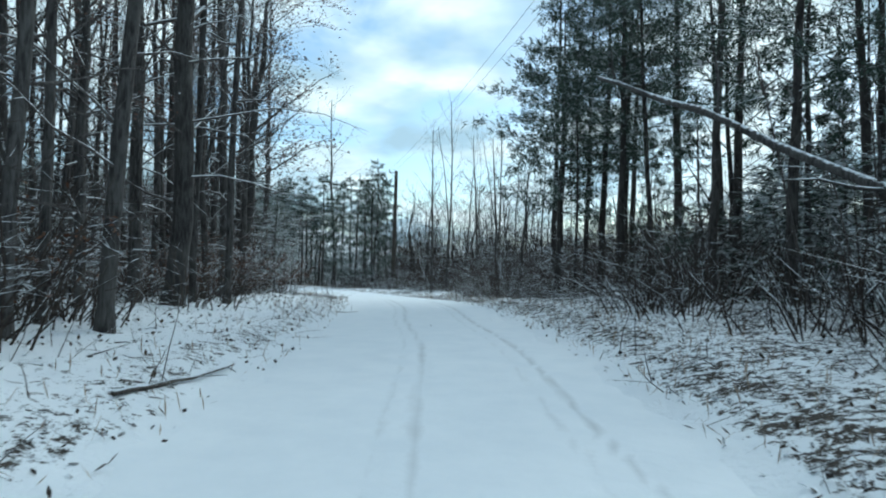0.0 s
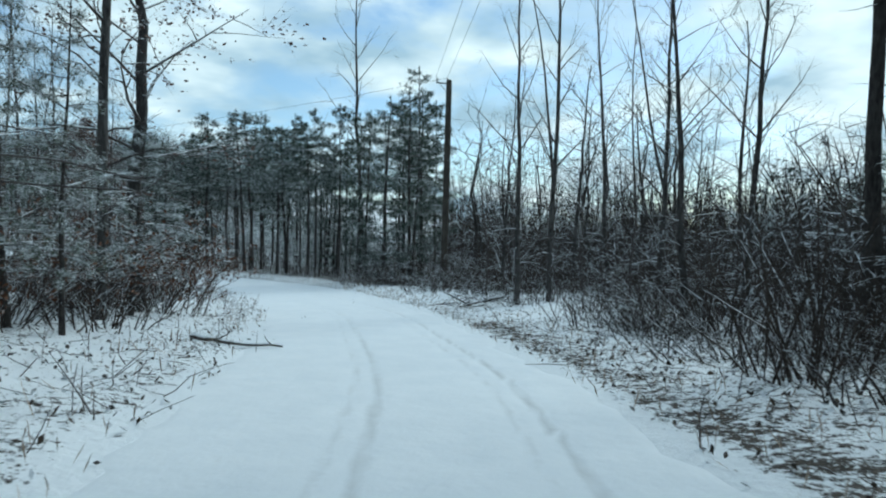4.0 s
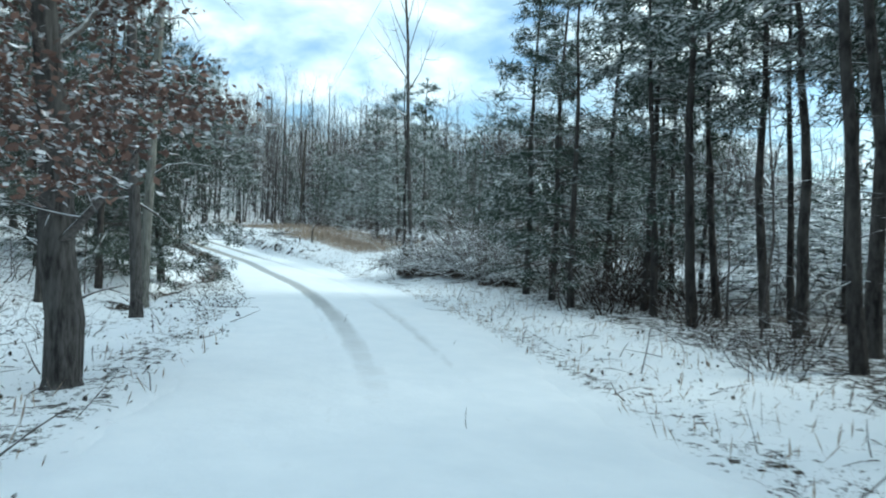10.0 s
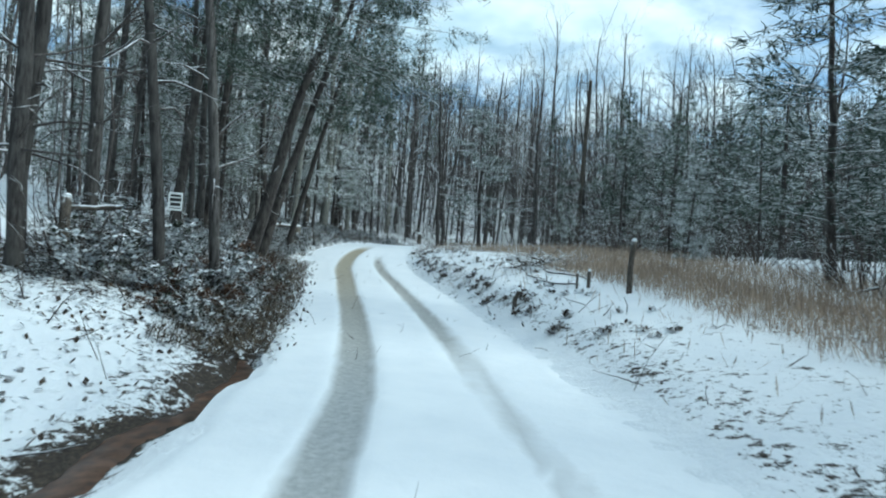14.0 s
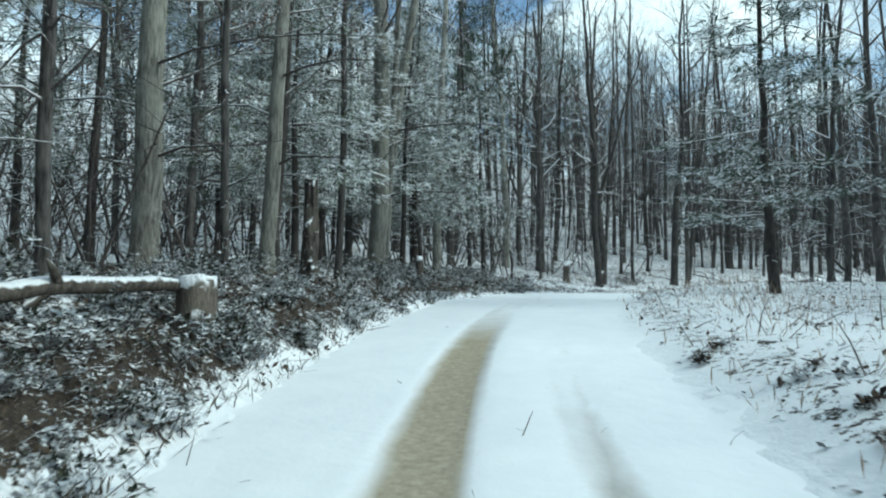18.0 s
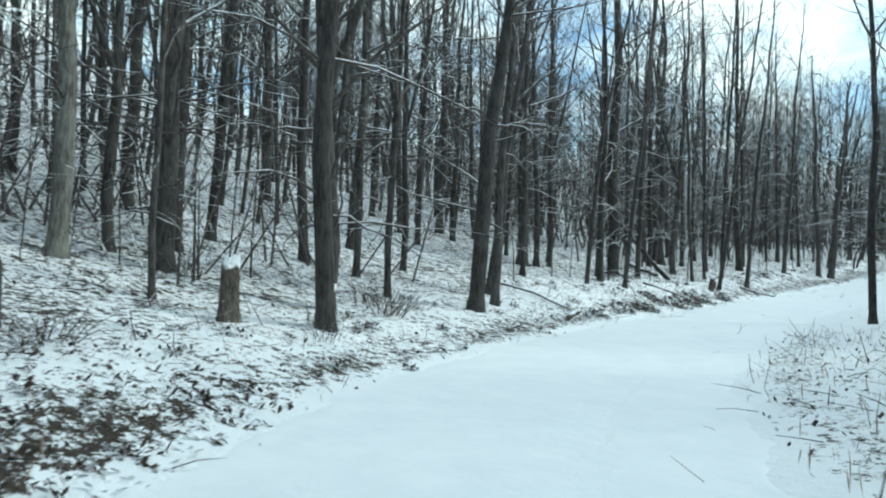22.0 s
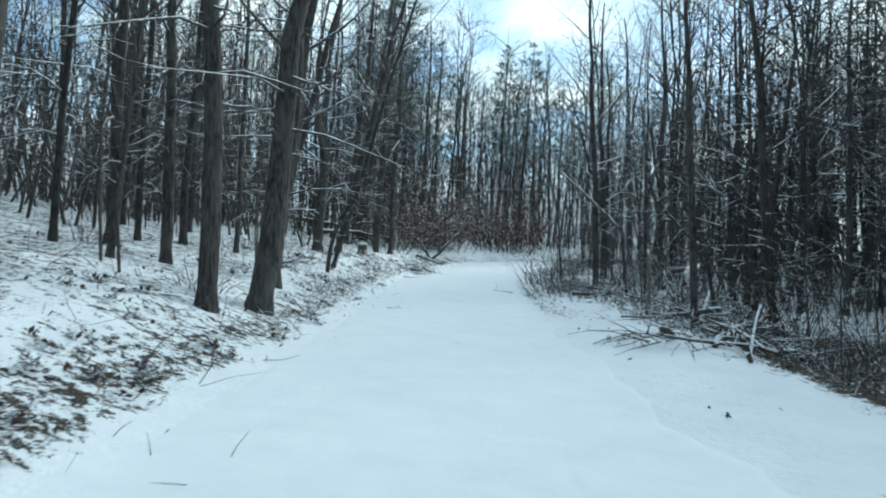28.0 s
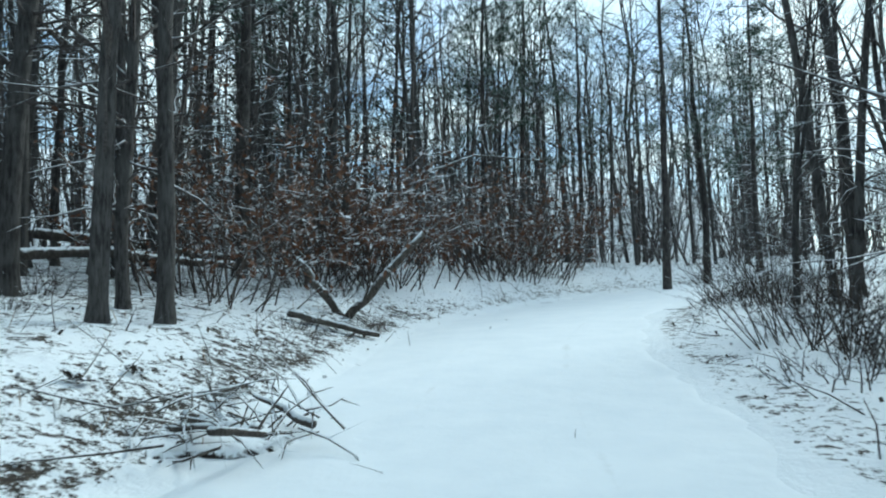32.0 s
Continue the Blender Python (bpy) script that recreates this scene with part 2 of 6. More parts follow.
def noise_of(t, scale, detail=4.0, rough=.55, where=None, coord="Object"):
    n = t.nodes.new("ShaderNodeTexNoise")
    n.inputs["Scale"].default_value, n.inputs["Detail"].default_value, n.inputs["Roughness"].default_value = scale, detail, rough
    if where is None:
        c = t.nodes.new("ShaderNodeTexCoord")
        where = c.outputs[coord]
    t.links.new(where, n.inputs["Vector"])
    return n


def ramp(t, fac, stops):
    r = t.nodes.new("ShaderNodeValToRGB")
    e = r.color_ramp.elements
    while len(e) < len(stops):
        e.new(.5)
    for k, (at, colour) in enumerate(stops):
        e[k].position = at
        e[k].color = (*colour, 1) if isinstance(colour, tuple) else (colour, colour, colour, 1)
    t.links.new(fac, r.inputs["Fac"])
    return r.outputs["Color"]


def math_of(t, op, a, b=None, clamp=False):
    n = t.nodes.new("ShaderNodeMath")
    n.operation, n.use_clamp = op, clamp
    for k, v in enumerate((a, b)):
        if v is None:
            continue
        if isinstance(v, (int, float)):
            n.inputs[k].default_value = v
        else:
            t.links.new(v, n.inputs[k])
    return n.outputs[0]


def blend(t, fac, a, b, how="MIX"):
    n = t.nodes.new("ShaderNodeMix")
    n.data_type, n.blend_type = "RGBA", how
    for k, v in ((0, fac), (6, a), (7, b)):
        if isinstance(v, (int, float)):
            n.inputs[k].default_value = v
        elif isinstance(v, tuple):
            n.inputs[k].default_value = (*v, 1)
        else:
            t.links.new(v, n.inputs[k])
    return n.outputs[2]


def bump(t, b, fac, strength, distance):
    n = t.nodes.new("ShaderNodeBump")
    n.inputs["Strength"].default_value, n.inputs["Distance"].default_value = strength, distance
    t.links.new(fac, n.inputs["Height"])
    t.links.new(n.outputs[0], b.inputs["Normal"])


def upward(t):
    g = t.nodes.new("ShaderNodeNewGeometry")
    s = t.nodes.new("ShaderNodeSeparateXYZ")
    t.links.new(g.outputs["Normal"], s.inputs[0])
    return s.outputs["Z"], g.outputs["Position"], g.outputs["Random Per Island"]


SNOW = (.84, .87, .9)


def bark(name, dark, light, snow_from, snow_to, stretch=.18, scale=22.0):
    """Bark with grooves along the stem; settled snow on what faces up."""
    m, t, b = material(name, .92)
    up, where, _ = upward(t)
    map_ = t.nodes.new("ShaderNodeMapping")
    map_.inputs["Scale"].default_value = (1, 1, stretch)
    t.links.new(where, map_.inputs["Vector"])
    grain = noise_of(t, scale, 5, .65, map_.outputs[0])
    patch = noise_of(t, 2.2, 3, .5, where)
    info = t.nodes.new("ShaderNodeObjectInfo")
    base = ramp(t, grain.outputs["Fac"], [(.38, dark), (.62, light)])
    base = blend(t, ramp(t, patch.outputs["Fac"], [(.45, 0.0), (.7, .5)]), base, (light[0] * 1.35, light[1] * 1.4, light[2] * 1.35))
    base = blend(t, math_of(t, "MULTIPLY", info.outputs["Random"], .5), base, (dark[0], dark[1], dark[2]))
    fleck = noise_of(t, 9, 4, .6, where)
    fac = math_of(t, "ADD", up, math_of(t, "MULTIPLY", math_of(t, "SUBTRACT", fleck.outputs["Fac"], .5), 1.5))
    fac = ramp(t, fac, [(snow_from, 0.0), (snow_to, 1.0)])
    t.links.new(blend(t, fac, base, SNOW), b.inputs["Base Color"])
    bump(t, b, grain.outputs["Fac"], 1.0, .035)
    return m


BARK = bark("grey_brown_bark", (.024, .022, .021), (.112, .104, .1), .62, .86)
BARK_PINE = bark("pine_bark", (.02, .018, .017), (.085, .075, .07), .64, .88, .3, 14)
BARK_PALE = bark("pale_grey_bark", (.085, .082, .072), (.3, .295, .265), .46, .72)
TWIG = bark("twig_bark", (.05, .043, .041), (.165, .146, .138), .42, .78, .5, 30)
TWIG_PALE = bark("brush_stems", (.03, .023, .02), (.1, .08, .068), .42, .75, .5, 30)
SCRUB = bark("scrub_stems", (.024, .019, .017), (.085, .068, .06), .6, .9, .5, 30)
DEAD = bark("dead_wood", (.04, .034, .03), (.15, .13, .11), .3, .6, .3, 24)
POLE_WOOD = bark("weathered_pole_wood", (.035, .03, .026), (.11, .095, .08), .9, 1.0, .06, 40)


def needles(name, a, b_, dusted):
    m, t, b = material(name, .75)
    up, where, island = upward(t)
    n = noise_of(t, 3.0, 3, .5, where)
    base = blend(t, island, a, b_)
    base = blend(t, ramp(t, n.outputs["Fac"], [(.4, 0.0), (.65, .45)]), base, (a[0] * .6, a[1] * .6, a[2] * .6))
    fl = noise_of(t, 5.5, 4, .6, where)
    fac = math_of(t, "ADD", math_of(t, "MULTIPLY", math_of(t, "ABSOLUTE", up), .5), fl.outputs["Fac"])
    fac = ramp(t, fac, [(dusted - .06, 0.0), (dusted + .16, .9)])
    t.links.new(blend(t, fac, base, SNOW), b.inputs["Base Color"])
    return m


NEEDLE = needles("snow_dusted_pine_needles", (.034, .054, .04), (.07, .098, .072), .9)
NEEDLE_MID = needles("grey_green_hemlock_needles", (.032, .046, .035), (.07, .09, .067), .92)
NEEDLE_LIGHT = needles("young_pine_needles", (.055, .076, .052), (.125, .15, .105), .75)
LEAF_BROWN = needles("withered_oak_leaves", (.1, .06, .05), (.2, .12, .095), .92)
LEAF_RUST = needles("rust_brown_leaves", (.11, .05, .03), (.19, .1, .06), .9)
LAUREL = needles("dark_evergreen_leaves", (.018, .024, .018), (.045, .053, .035), .92)
BANK_GRASS = needles("withered_brown_bank_grass", (.045, .036, .026), (.15, .118, .08), 1.0)
GRASS_DRY = needles("dry_straw_grass", (.25, .19, .145), (.46, .36, .27), .96)
LITTER_RED = needles("withered_red_brown_leaves", (.06, .036, .026), (.17, .105, .072), .96)
LITTER = needles("fallen_leaves", (.02, .016, .013), (.1, .072, .05), .93)


def ground_snow():
    """Snow with leaf litter and grass showing through where the cover is thin."""
    m, t, b = material("patchy_snow_ground", .8)
    c = t.nodes.new("ShaderNodeTexCoord")
    a = t.nodes.new("ShaderNodeAttribute")
    a.attribute_name = "bare"
    where = c.outputs["Object"]
    big, mid, fine = noise_of(t, .55, 4, .6, where), noise_of(t, 2.6, 5, .62, where), noise_of(t, 8, 5, .7, where)
    tiny = noise_of(t, 30, 4, .7, where)
    mixed = math_of(t, "ADD", math_of(t, "MULTIPLY", big.outputs["Fac"], .1),
                    math_of(t, "ADD", math_of(t, "MULTIPLY", mid.outputs["Fac"], .2),
                            math_of(t, "ADD", math_of(t, "MULTIPLY", fine.outputs["Fac"], .44), math_of(t, "MULTIPLY", tiny.outputs["Fac"], .26))))
    fac = math_of(t, "ADD", mixed, math_of(t, "MULTIPLY", math_of(t, "SUBTRACT", a.outputs["Fac"], .5), .5))
    fac = ramp(t, fac, [(.535, 0.0), (.562, 1.0)])
    soil = ramp(t, noise_of(t, 26, 5, .7, where).outputs["Fac"], [(.3, (.014, .011, .009)), (.5, (.042, .033, .026)), (.7, (.105, .082, .06))])
    snow = ramp(t, noise_of(t, 1.3, 5, .6, where).outputs["Fac"], [(.3, (.81, .84, .87)), (.7, (.88, .9, .92))])
    t.links.new(blend(t, fac, snow, soil), b.inputs["Base Color"])
    h = math_of(t, "SUBTRACT", noise_of(t, 7, 6, .65, where).outputs["Fac"], math_of(t, "MULTIPLY", fac, .4))
    bump(t, b, h, .6, .06)
    return m


def road_snow():
    """Packed snow; wet gravel in the wheel ruts by the attribute of the plan."""
    m, t, b = material("packed_road_snow", .7)
    c = t.nodes.new("ShaderNodeTexCoord")
    where = c.outputs["Object"]
    a, g = t.nodes.new("ShaderNodeAttribute"), t.nodes.new("ShaderNodeAttribute")
    a.attribute_name, g.attribute_name = "rut", "sand"
    n1, n2 = noise_of(t, 1.6, 5, .6, where), noise_of(t, 14, 5, .7, where)
    snow = ramp(t, n1.outputs["Fac"], [(.3, (.81, .84, .87)), (.7, (.88, .9, .92))])
    slush = ramp(t, n2.outputs["Fac"], [(.3, (.3, .31, .31)), (.7, (.5, .51, .51))])
    grit = ramp(t, n2.outputs["Fac"], [(.3, (.26, .22, .15)), (.7, (.46, .4, .29))])
    worn = blend(t, g.outputs["Fac"], slush, grit)
    edge = math_of(t, "ADD", a.outputs["Fac"], math_of(t, "MULTIPLY", math_of(t, "SUBTRACT", n1.outputs["Fac"], .5), .5))
    edge = math_of(t, "ADD", edge, math_of(t, "MULTIPLY", math_of(t, "SUBTRACT", n2.outputs["Fac"], .5), .25))
    fac = math_of(t, "MULTIPLY", ramp(t, edge, [(.16, 0.0), (.78, 1.0)]), ramp(t, a.outputs["Fac"], [(.02, 0.0), (.1, 1.0)]))
    t.links.new(blend(t, fac, snow, worn), b.inputs["Base Color"])
    bump(t, b, noise_of(t, 5, 6, .6, where).outputs["Fac"], .25, .04)
    return m


GROUND, ROADWAY = ground_snow(), road_snow()


def plain(name, dark, light, rough, scale=6.0, metal=0.0):
    m, t, b = material(name, rough, metal)
    n = noise_of(t, scale, 5, .6)
    t.links.new(ramp(t, n.outputs["Fac"], [(.35, dark), (.65, light)]), b.inputs["Base Color"])
    bump(t, b, n.outputs["Fac"], .3, .005)
    return m


STEEL = plain("galvanised_steel", (.2, .21, .22), (.34, .35, .36), .45, 12, .8)
CERAMIC = plain("grey_insulator", (.3, .31, .32), (.42, .43, .44), .3, 8)
WIRE = plain("dark_wire", (.02, .02, .02), (.035, .035, .035), .5, 9)
SIGN_WHITE = plain("weathered_white_sign", (.62, .64, .64), (.75, .77, .77), .5, 9)
SIGN_BLACK = plain("black_sign_print", (.02, .02, .02), (.03, .03, .03), .5, 9)
CUT_WOOD = plain("cut_wood_end", (.08, .06, .045), (.17, .13, .095), .85, 18)
EARTH = plain("wet_brown_earth", (.035, .02, .013), (.17, .095, .06), .35, 7)

# ---- ground and road ----
def mesh_of(name, verts, faces, mat, smooth=True):
    me = bpy.data.meshes.new(name)
    me.from_pydata(verts, [], faces)
    me.materials.append(mat)
    if smooth:
        me.polygons.foreach_set("use_smooth", np.ones(len(me.polygons), bool))
    me.update()
    return me


def on_drive(x, y):
    """The snowy track that leaves the road beside the ditch and climbs into the wood."""
    return (-76 < x) & (x < -37) & (np.abs(y - np.interp(x, [-76, -57, -48, -37], [71.2, 72, 71.6, 71])) < np.interp(x, [-76, -50, -44, -37], [1.7, 2.0, 2.6, 3]))


# hollows under the bank's edge, coloured in dark with leaves, not dug: place and reach
DARK_PATCHES = [(-98.6, 121.8, .42), (-97.95, 118.7, .36), (-98.7, 117.9, .3), (-98.9, 123.9, .3), (-97.6, 115.9, .36), (-98.3, 120.1, .3)]


def bareness(x, y, u, lat):
    """How much litter or grass shows through the snow: 0 none, 1 all."""
    d = np.where(lat < 0, np.abs(lat) + 2.2 * (1 - pinch(u)) * .75, np.abs(lat))
    stream = np.abs(np.abs(lat) - DITCH(u))
    verge = np.exp(-((d - 2.7) / .7) ** 2) * .12
    out = .42 * smoothstep(1.9, 2.6, d) + .1 * np.clip((d - 3) / 4, 0, 1) + verge
    left, right = lat < 0, lat > 0
    out = np.where(left & (u > 15.2) & (u < 23.4), out + .19 * smoothstep(15.2, 15.8, u) * (1 - smoothstep(21.9, 23.2, u)) * smoothstep(1.9, 2.5, d) * (1 - smoothstep(6, 9, d)), out)
    out = np.where(right & (u > -2) & (u < 5), out + .1 * smoothstep(2.4, 3.2, d) * (1 - smoothstep(4, 5, u)), out)
    out = np.where(right & (u >= 4.5) & (u < 6.8), out + .08 * smoothstep(2.3, 2.8, d), out)
    out = np.where(right & (u >= 8.8) & (u < 13), out + .12 * smoothstep(4.6, 5.8, d) * (1 - smoothstep(14, 20, d)), out)
    out = np.where(right & (u > 15.5) & (u < 19), out + .12 * np.exp(-((d - 2.55) / .3) ** 2) - .1, out)
    out = np.where(left & (u > 12.6) & (u < 15.2) & (d > 3.4) & (d < 6.5), .22, out)
    out = np.where(left & (u > 12.4) & (u < 15.6), out + .5 * np.exp(-(stream / np.interp(u, [12.4, 13.2, 14, 14.8, 15.6], [.25, .6, .45, .36, .3])) ** 2) * (.75 + .35 * np.sin(x * 4.1 + y * 2.3)), out)
    out = np.where(left & (u > 21) & (u < 34), out + .06, out)
    open_side = smoothstep(25, 25.8, u) * (1 - smoothstep(29.5, 31, u)) * right
    out = out + open_side * (np.where(d < 4.4, -.16, .0) + .34 * smoothstep(4.6, 5.2, d))
    out = np.where(left & (u > 15) & (u < 18.4), out + .26 * smoothstep(1.82, 2.12, d) * (1 - smoothstep(2.6, 3.4, d)) * smoothstep(15.1, 15.5, u) * (1 - smoothstep(17.2, 18.3, u)), out)
    for cx, cy, r in DARK_PATCHES:
        out = out + .5 * np.exp(-((x - cx) ** 2 + (y - cy) ** 2) / r ** 2)
    out = np.where(on_drive(x, y) & (np.abs(lat) > 4.5), .24, out)
    return np.clip(out, 0, 1)


def DITCH(u):
    """Distance of the little stream from the road's middle."""
    return np.interp(u, [12, 13.2, 13.75, 14.2, 14.7, 15, 15.6, 17], [5.2, 4.1, 3.3, 2.5, 2.1, 1.78, 1.78, 1.8]) + .08 * np.sin(u * 9) + .05 * np.sin(u * 23)


def pinch(u):
    """How much narrower the road's left half is beside the stream."""
    return np.interp(u, [13.7, 14.7, 16.8, 18.3], [1, .66, .72, 1])


def build_ground():
    """One sheet: 2 m cells, 0.25 m cells beside the road, wide cells to the horizon."""
    xs = np.concatenate([[-2500, -1500, -900, -600, -400, -300, -240, -210], GX, [110, 140, 200, 300, 450, 800, 1500, 2500]])
    ys = np.concatenate([[-2500, -1500, -800, -400, -220, -140, -100, -82], GY, [316, 340, 380, 450, 600, 900, 1500, 2500]])
    X, Y = np.meshgrid(xs, ys, indexing="ij")
    inside = (X >= GX[0]) & (X <= GX[-1]) & (Y >= GY[0]) & (Y <= GY[-1])
    cx, cy = np.clip(X, GX[0], GX[-1]), np.clip(Y, GY[0], GY[-1])
    Z = sheet(cx.ravel(), cy.ravel()).reshape(X.shape)
    off = np.hypot(X - cx, Y - cy)
    Z = Z + off * .02 * (1 + np.sin(X * .004) * np.cos(Y * .005))
    verts = np.column_stack([X.ravel(), Y.ravel(), Z.ravel()])
    ny = len(ys)
    mx, my = (xs[:-1] + xs[1:]) / 2, (ys[:-1] + ys[1:]) / 2
    MX, MY = np.meshgrid(mx, my, indexing="ij")
    u, lat, _ = along(MX.ravel(), MY.ravel())
    small = (np.diff(xs)[:, None] == 2) & (np.diff(ys)[None, :] == 2)
    near = small & (np.abs(lat).reshape(MX.shape) < 8.6) & (u.reshape(MX.shape) > -2.5) & (u.reshape(MX.shape) < 38)
    faces = []
    for i, j in np.argwhere(~near):
        a = i * ny + j
        faces.append((a, a + ny, a + ny + 1, a + 1))
    # fine patches on one shared lattice
    n, index, fine = 8, {}, []
    base = len(verts)
    for i, j in np.argwhere(near):
        ids = np.empty((n + 1, n + 1), int)
        for a in range(n + 1):
            for b in range(n + 1):
                key = (i * n + a, j * n + b)
                k = index.get(key)
                if k is None:
                    k = index[key] = base + len(fine)
                    fine.append((xs[i] + a * 2 / n, ys[j] + b * 2 / n))
                ids[a, b] = k
        for a in range(n):
            for b in range(n):
                faces.append((ids[a, b], ids[a + 1, b], ids[a + 1, b + 1], ids[a, b + 1]))
    fine = np.array(fine)
    fx, fy = fine.T
    h, fu, fl = raw_height(fx, fy)
    d = np.abs(fl)
    ditch = (fl < 0) & (fu > 12.2) & (fu < 15.8)
    h = h - np.where(ditch, .24 * np.exp(-((d - DITCH(fu)) / np.interp(fu, [12.4, 14, 14.8, 15.6], [.2, .24, .36, .3])) ** 2) * smoothstep(12.2, 12.9, fu) * (1 - smoothstep(15.2, 15.8, fu)), 0)
    h = h - .1 * (1 - smoothstep(1.55, 1.95, np.where(fl < 0, d / pinch(fu), d)))          # the road lies on it
    w = smoothstep(4.8, 6.4, d)
    fz = h * (1 - w) + sheet(fx, fy) * w
    verts = np.vstack([verts, np.column_stack([fx, fy, fz])])
    me = mesh_of("ground", verts.tolist(), faces, GROUND)
    gu, gl, _ = along(verts[:, 0], verts[:, 1])
    bare = bareness(verts[:, 0], verts[:, 1], gu, gl)
    me.attributes.new("bare", "FLOAT", "POINT").data.foreach_set("value", bare)
    return tagged(new("ground", me), "snow-covered woodland ground with leaf litter showing through", "ground", kind="structure")


def rut_wear(u, lat):
    """Wear of the wheel ruts by station and distance, and how sandy they are."""
    wander = .14 * np.sin(u * 1.3) - .3 * smoothstep(7, 8.4, u) + .05 * np.sin(u * 3.7)
    worn_left = np.interp(u, [-3, 10.6, 11.6, 12.6, 15, 17, 18.4, 19.6, 20.4, 21.5, 38], [.0, .0, .4, .8, .85, .9, .92, .9, .3, .05, .0])
    worn_right = np.interp(u, [-3, 11, 12, 13.4, 15.2, 15.9, 17.5, 18.4, 18.8, 19.4, 38], [.0, .0, .24, .2, .34, .85, .9, .8, .4, .05, .0])
    mid_left = np.interp(u, [10.5, 11.5, 12.6, 13.3, 14.2, 15, 16, 16.7, 17.7, 19, 20.2], [.2, -.1, -.3, -.42, -.6, -.42, -.48, -.5, -.38, -.27, -.16])
    mid_right = np.interp(u, [11, 12.6, 13.6, 14.5, 15.1, 18, 19.4], [.95, 1.15, 1.32, 1.2, .93, .95, .86])
    left = np.exp(-(np.abs(lat - mid_left) / np.interp(u, [11, 14, 16, 20], [.2, .23, .25, .33])) ** 6)
    right = np.exp(-(np.abs(lat - mid_right) / .19) ** 4)
    thin = np.interp(u, [-3, 1, 4, 6, 8, 10, 11.5, 14, 20, 24, 38], [.3, .34, .4, .36, .2, .1, .2, .16, .14, .12, .16])
    lines = sum(k * np.exp(-(np.abs(lat - at - wander) / .075) ** 2) for at, k in ((-.55, .7), (-.28, 1), (1.0, .7), (1.3, 1.2), (.5, .3), (-1.3, .35)))
    sand = np.interp(u, [15, 16.5, 17.5, 20, 21], [0, .55, .8, 1, .4]) * np.where(lat < 0, 1, .35)
    return worn_left * left + worn_right * right + thin * lines, sand


def build_road():
    us = np.arange(-2.9, 38, .065)
    line = glide(ROAD, UNIT, us)
    t = np.gradient(line[:, :2], axis=0)
    t /= np.linalg.norm(t, axis=1)[:, None]
    lats = np.linspace(-2.35, 2.35, 48)
    U, L = np.meshgrid(us, lats, indexing="ij")
    edge = 1 + .04 * np.sin(U * 7.3) + .03 * np.sin(U * 17 + 1 + L) + .02 * np.sin(U * 41 + 2 * L) + .015 * np.sin(U * 83 + L)
    Lw = L * edge * np.where(L < 0, pinch(U), 1)
    X = line[:, 0][:, None] + t[:, 1][:, None] * Lw
    Y = line[:, 1][:, None] - t[:, 0][:, None] * Lw
    wear, sand = rut_wear(U, Lw)
    bed = line[:, 2][:, None] + .03 * (1 - (np.abs(L) / 2.35) ** 2) - .045 * wear + lumps(X, Y) * .006
    rim = height(X.ravel(), Y.ravel()).reshape(X.shape) + .014 - .05 * smoothstep(2.05, 2.35, np.abs(L))
    w = smoothstep(1.45, 2.0, np.abs(L))
    Z = bed * (1 - w) + rim * w
    m = len(lats)
    k = np.arange(len(us) * m).reshape(len(us), m)
    faces = np.stack([k[:-1, :-1], k[:-1, 1:], k[1:, 1:], k[1:, :-1]], -1).reshape(-1, 4)
    me = mesh_of("road", np.stack([X, Y, Z], -1).reshape(-1, 3).tolist(), faces.tolist(), ROADWAY)
    me.attributes.new("rut", "FLOAT", "POINT").data.foreach_set("value", wear.ravel())
    me.attributes.new("sand", "FLOAT", "POINT").data.foreach_set("value", sand.ravel())
    return tagged(new("road", me), "narrow snow-covered gravel road with wheel ruts", "road", kind="structure")


def build_ditch():
    """Shallow brown water and wet leaves in the ditch beside the drive-in."""
    us = np.arange(12.7, 15.55, .012)
    line = glide(ROAD, UNIT, us)
    t = np.gradient(line[:, :2], axis=0)
    t /= np.linalg.norm(t, axis=1)[:, None]
    half = np.interp(us, [12.7, 13.2, 14, 14.8, 15.3, 15.55], [.06, .13, .2, .27, .2, .04]) * (1 + .22 * np.sin(us * 31) + .15 * np.sin(us * 73))
    rows = []
    for f in (-1, -.4, .4, 1):
        lat = -(DITCH(us) + half * f)
        x, y = line[:, 0] + t[:, 1] * lat, line[:, 1] - t[:, 0] * lat
        h, u, l = raw_height(x, y)
        rows.append(np.column_stack([x, y, h - .15 + lumps(x * 3, y * 3) * .012 - .05 * abs(f)]))
    v = np.stack(rows, 1)
    k = np.arange(len(us) * 4).reshape(-1, 4)
    faces = np.stack([k[:-1, :-1], k[1:, :-1], k[1:, 1:], k[:-1, 1:]], -1).reshape(-1, 4)
    return tagged(new("ditch_water", mesh_of("ditch_water", v.reshape(-1, 3).tolist(), faces.tolist(), EARTH)), "shallow brown ditch with wet leaves beside the road", "ditch", kind="structure")


build_ground()
build_road()
build_ditch()

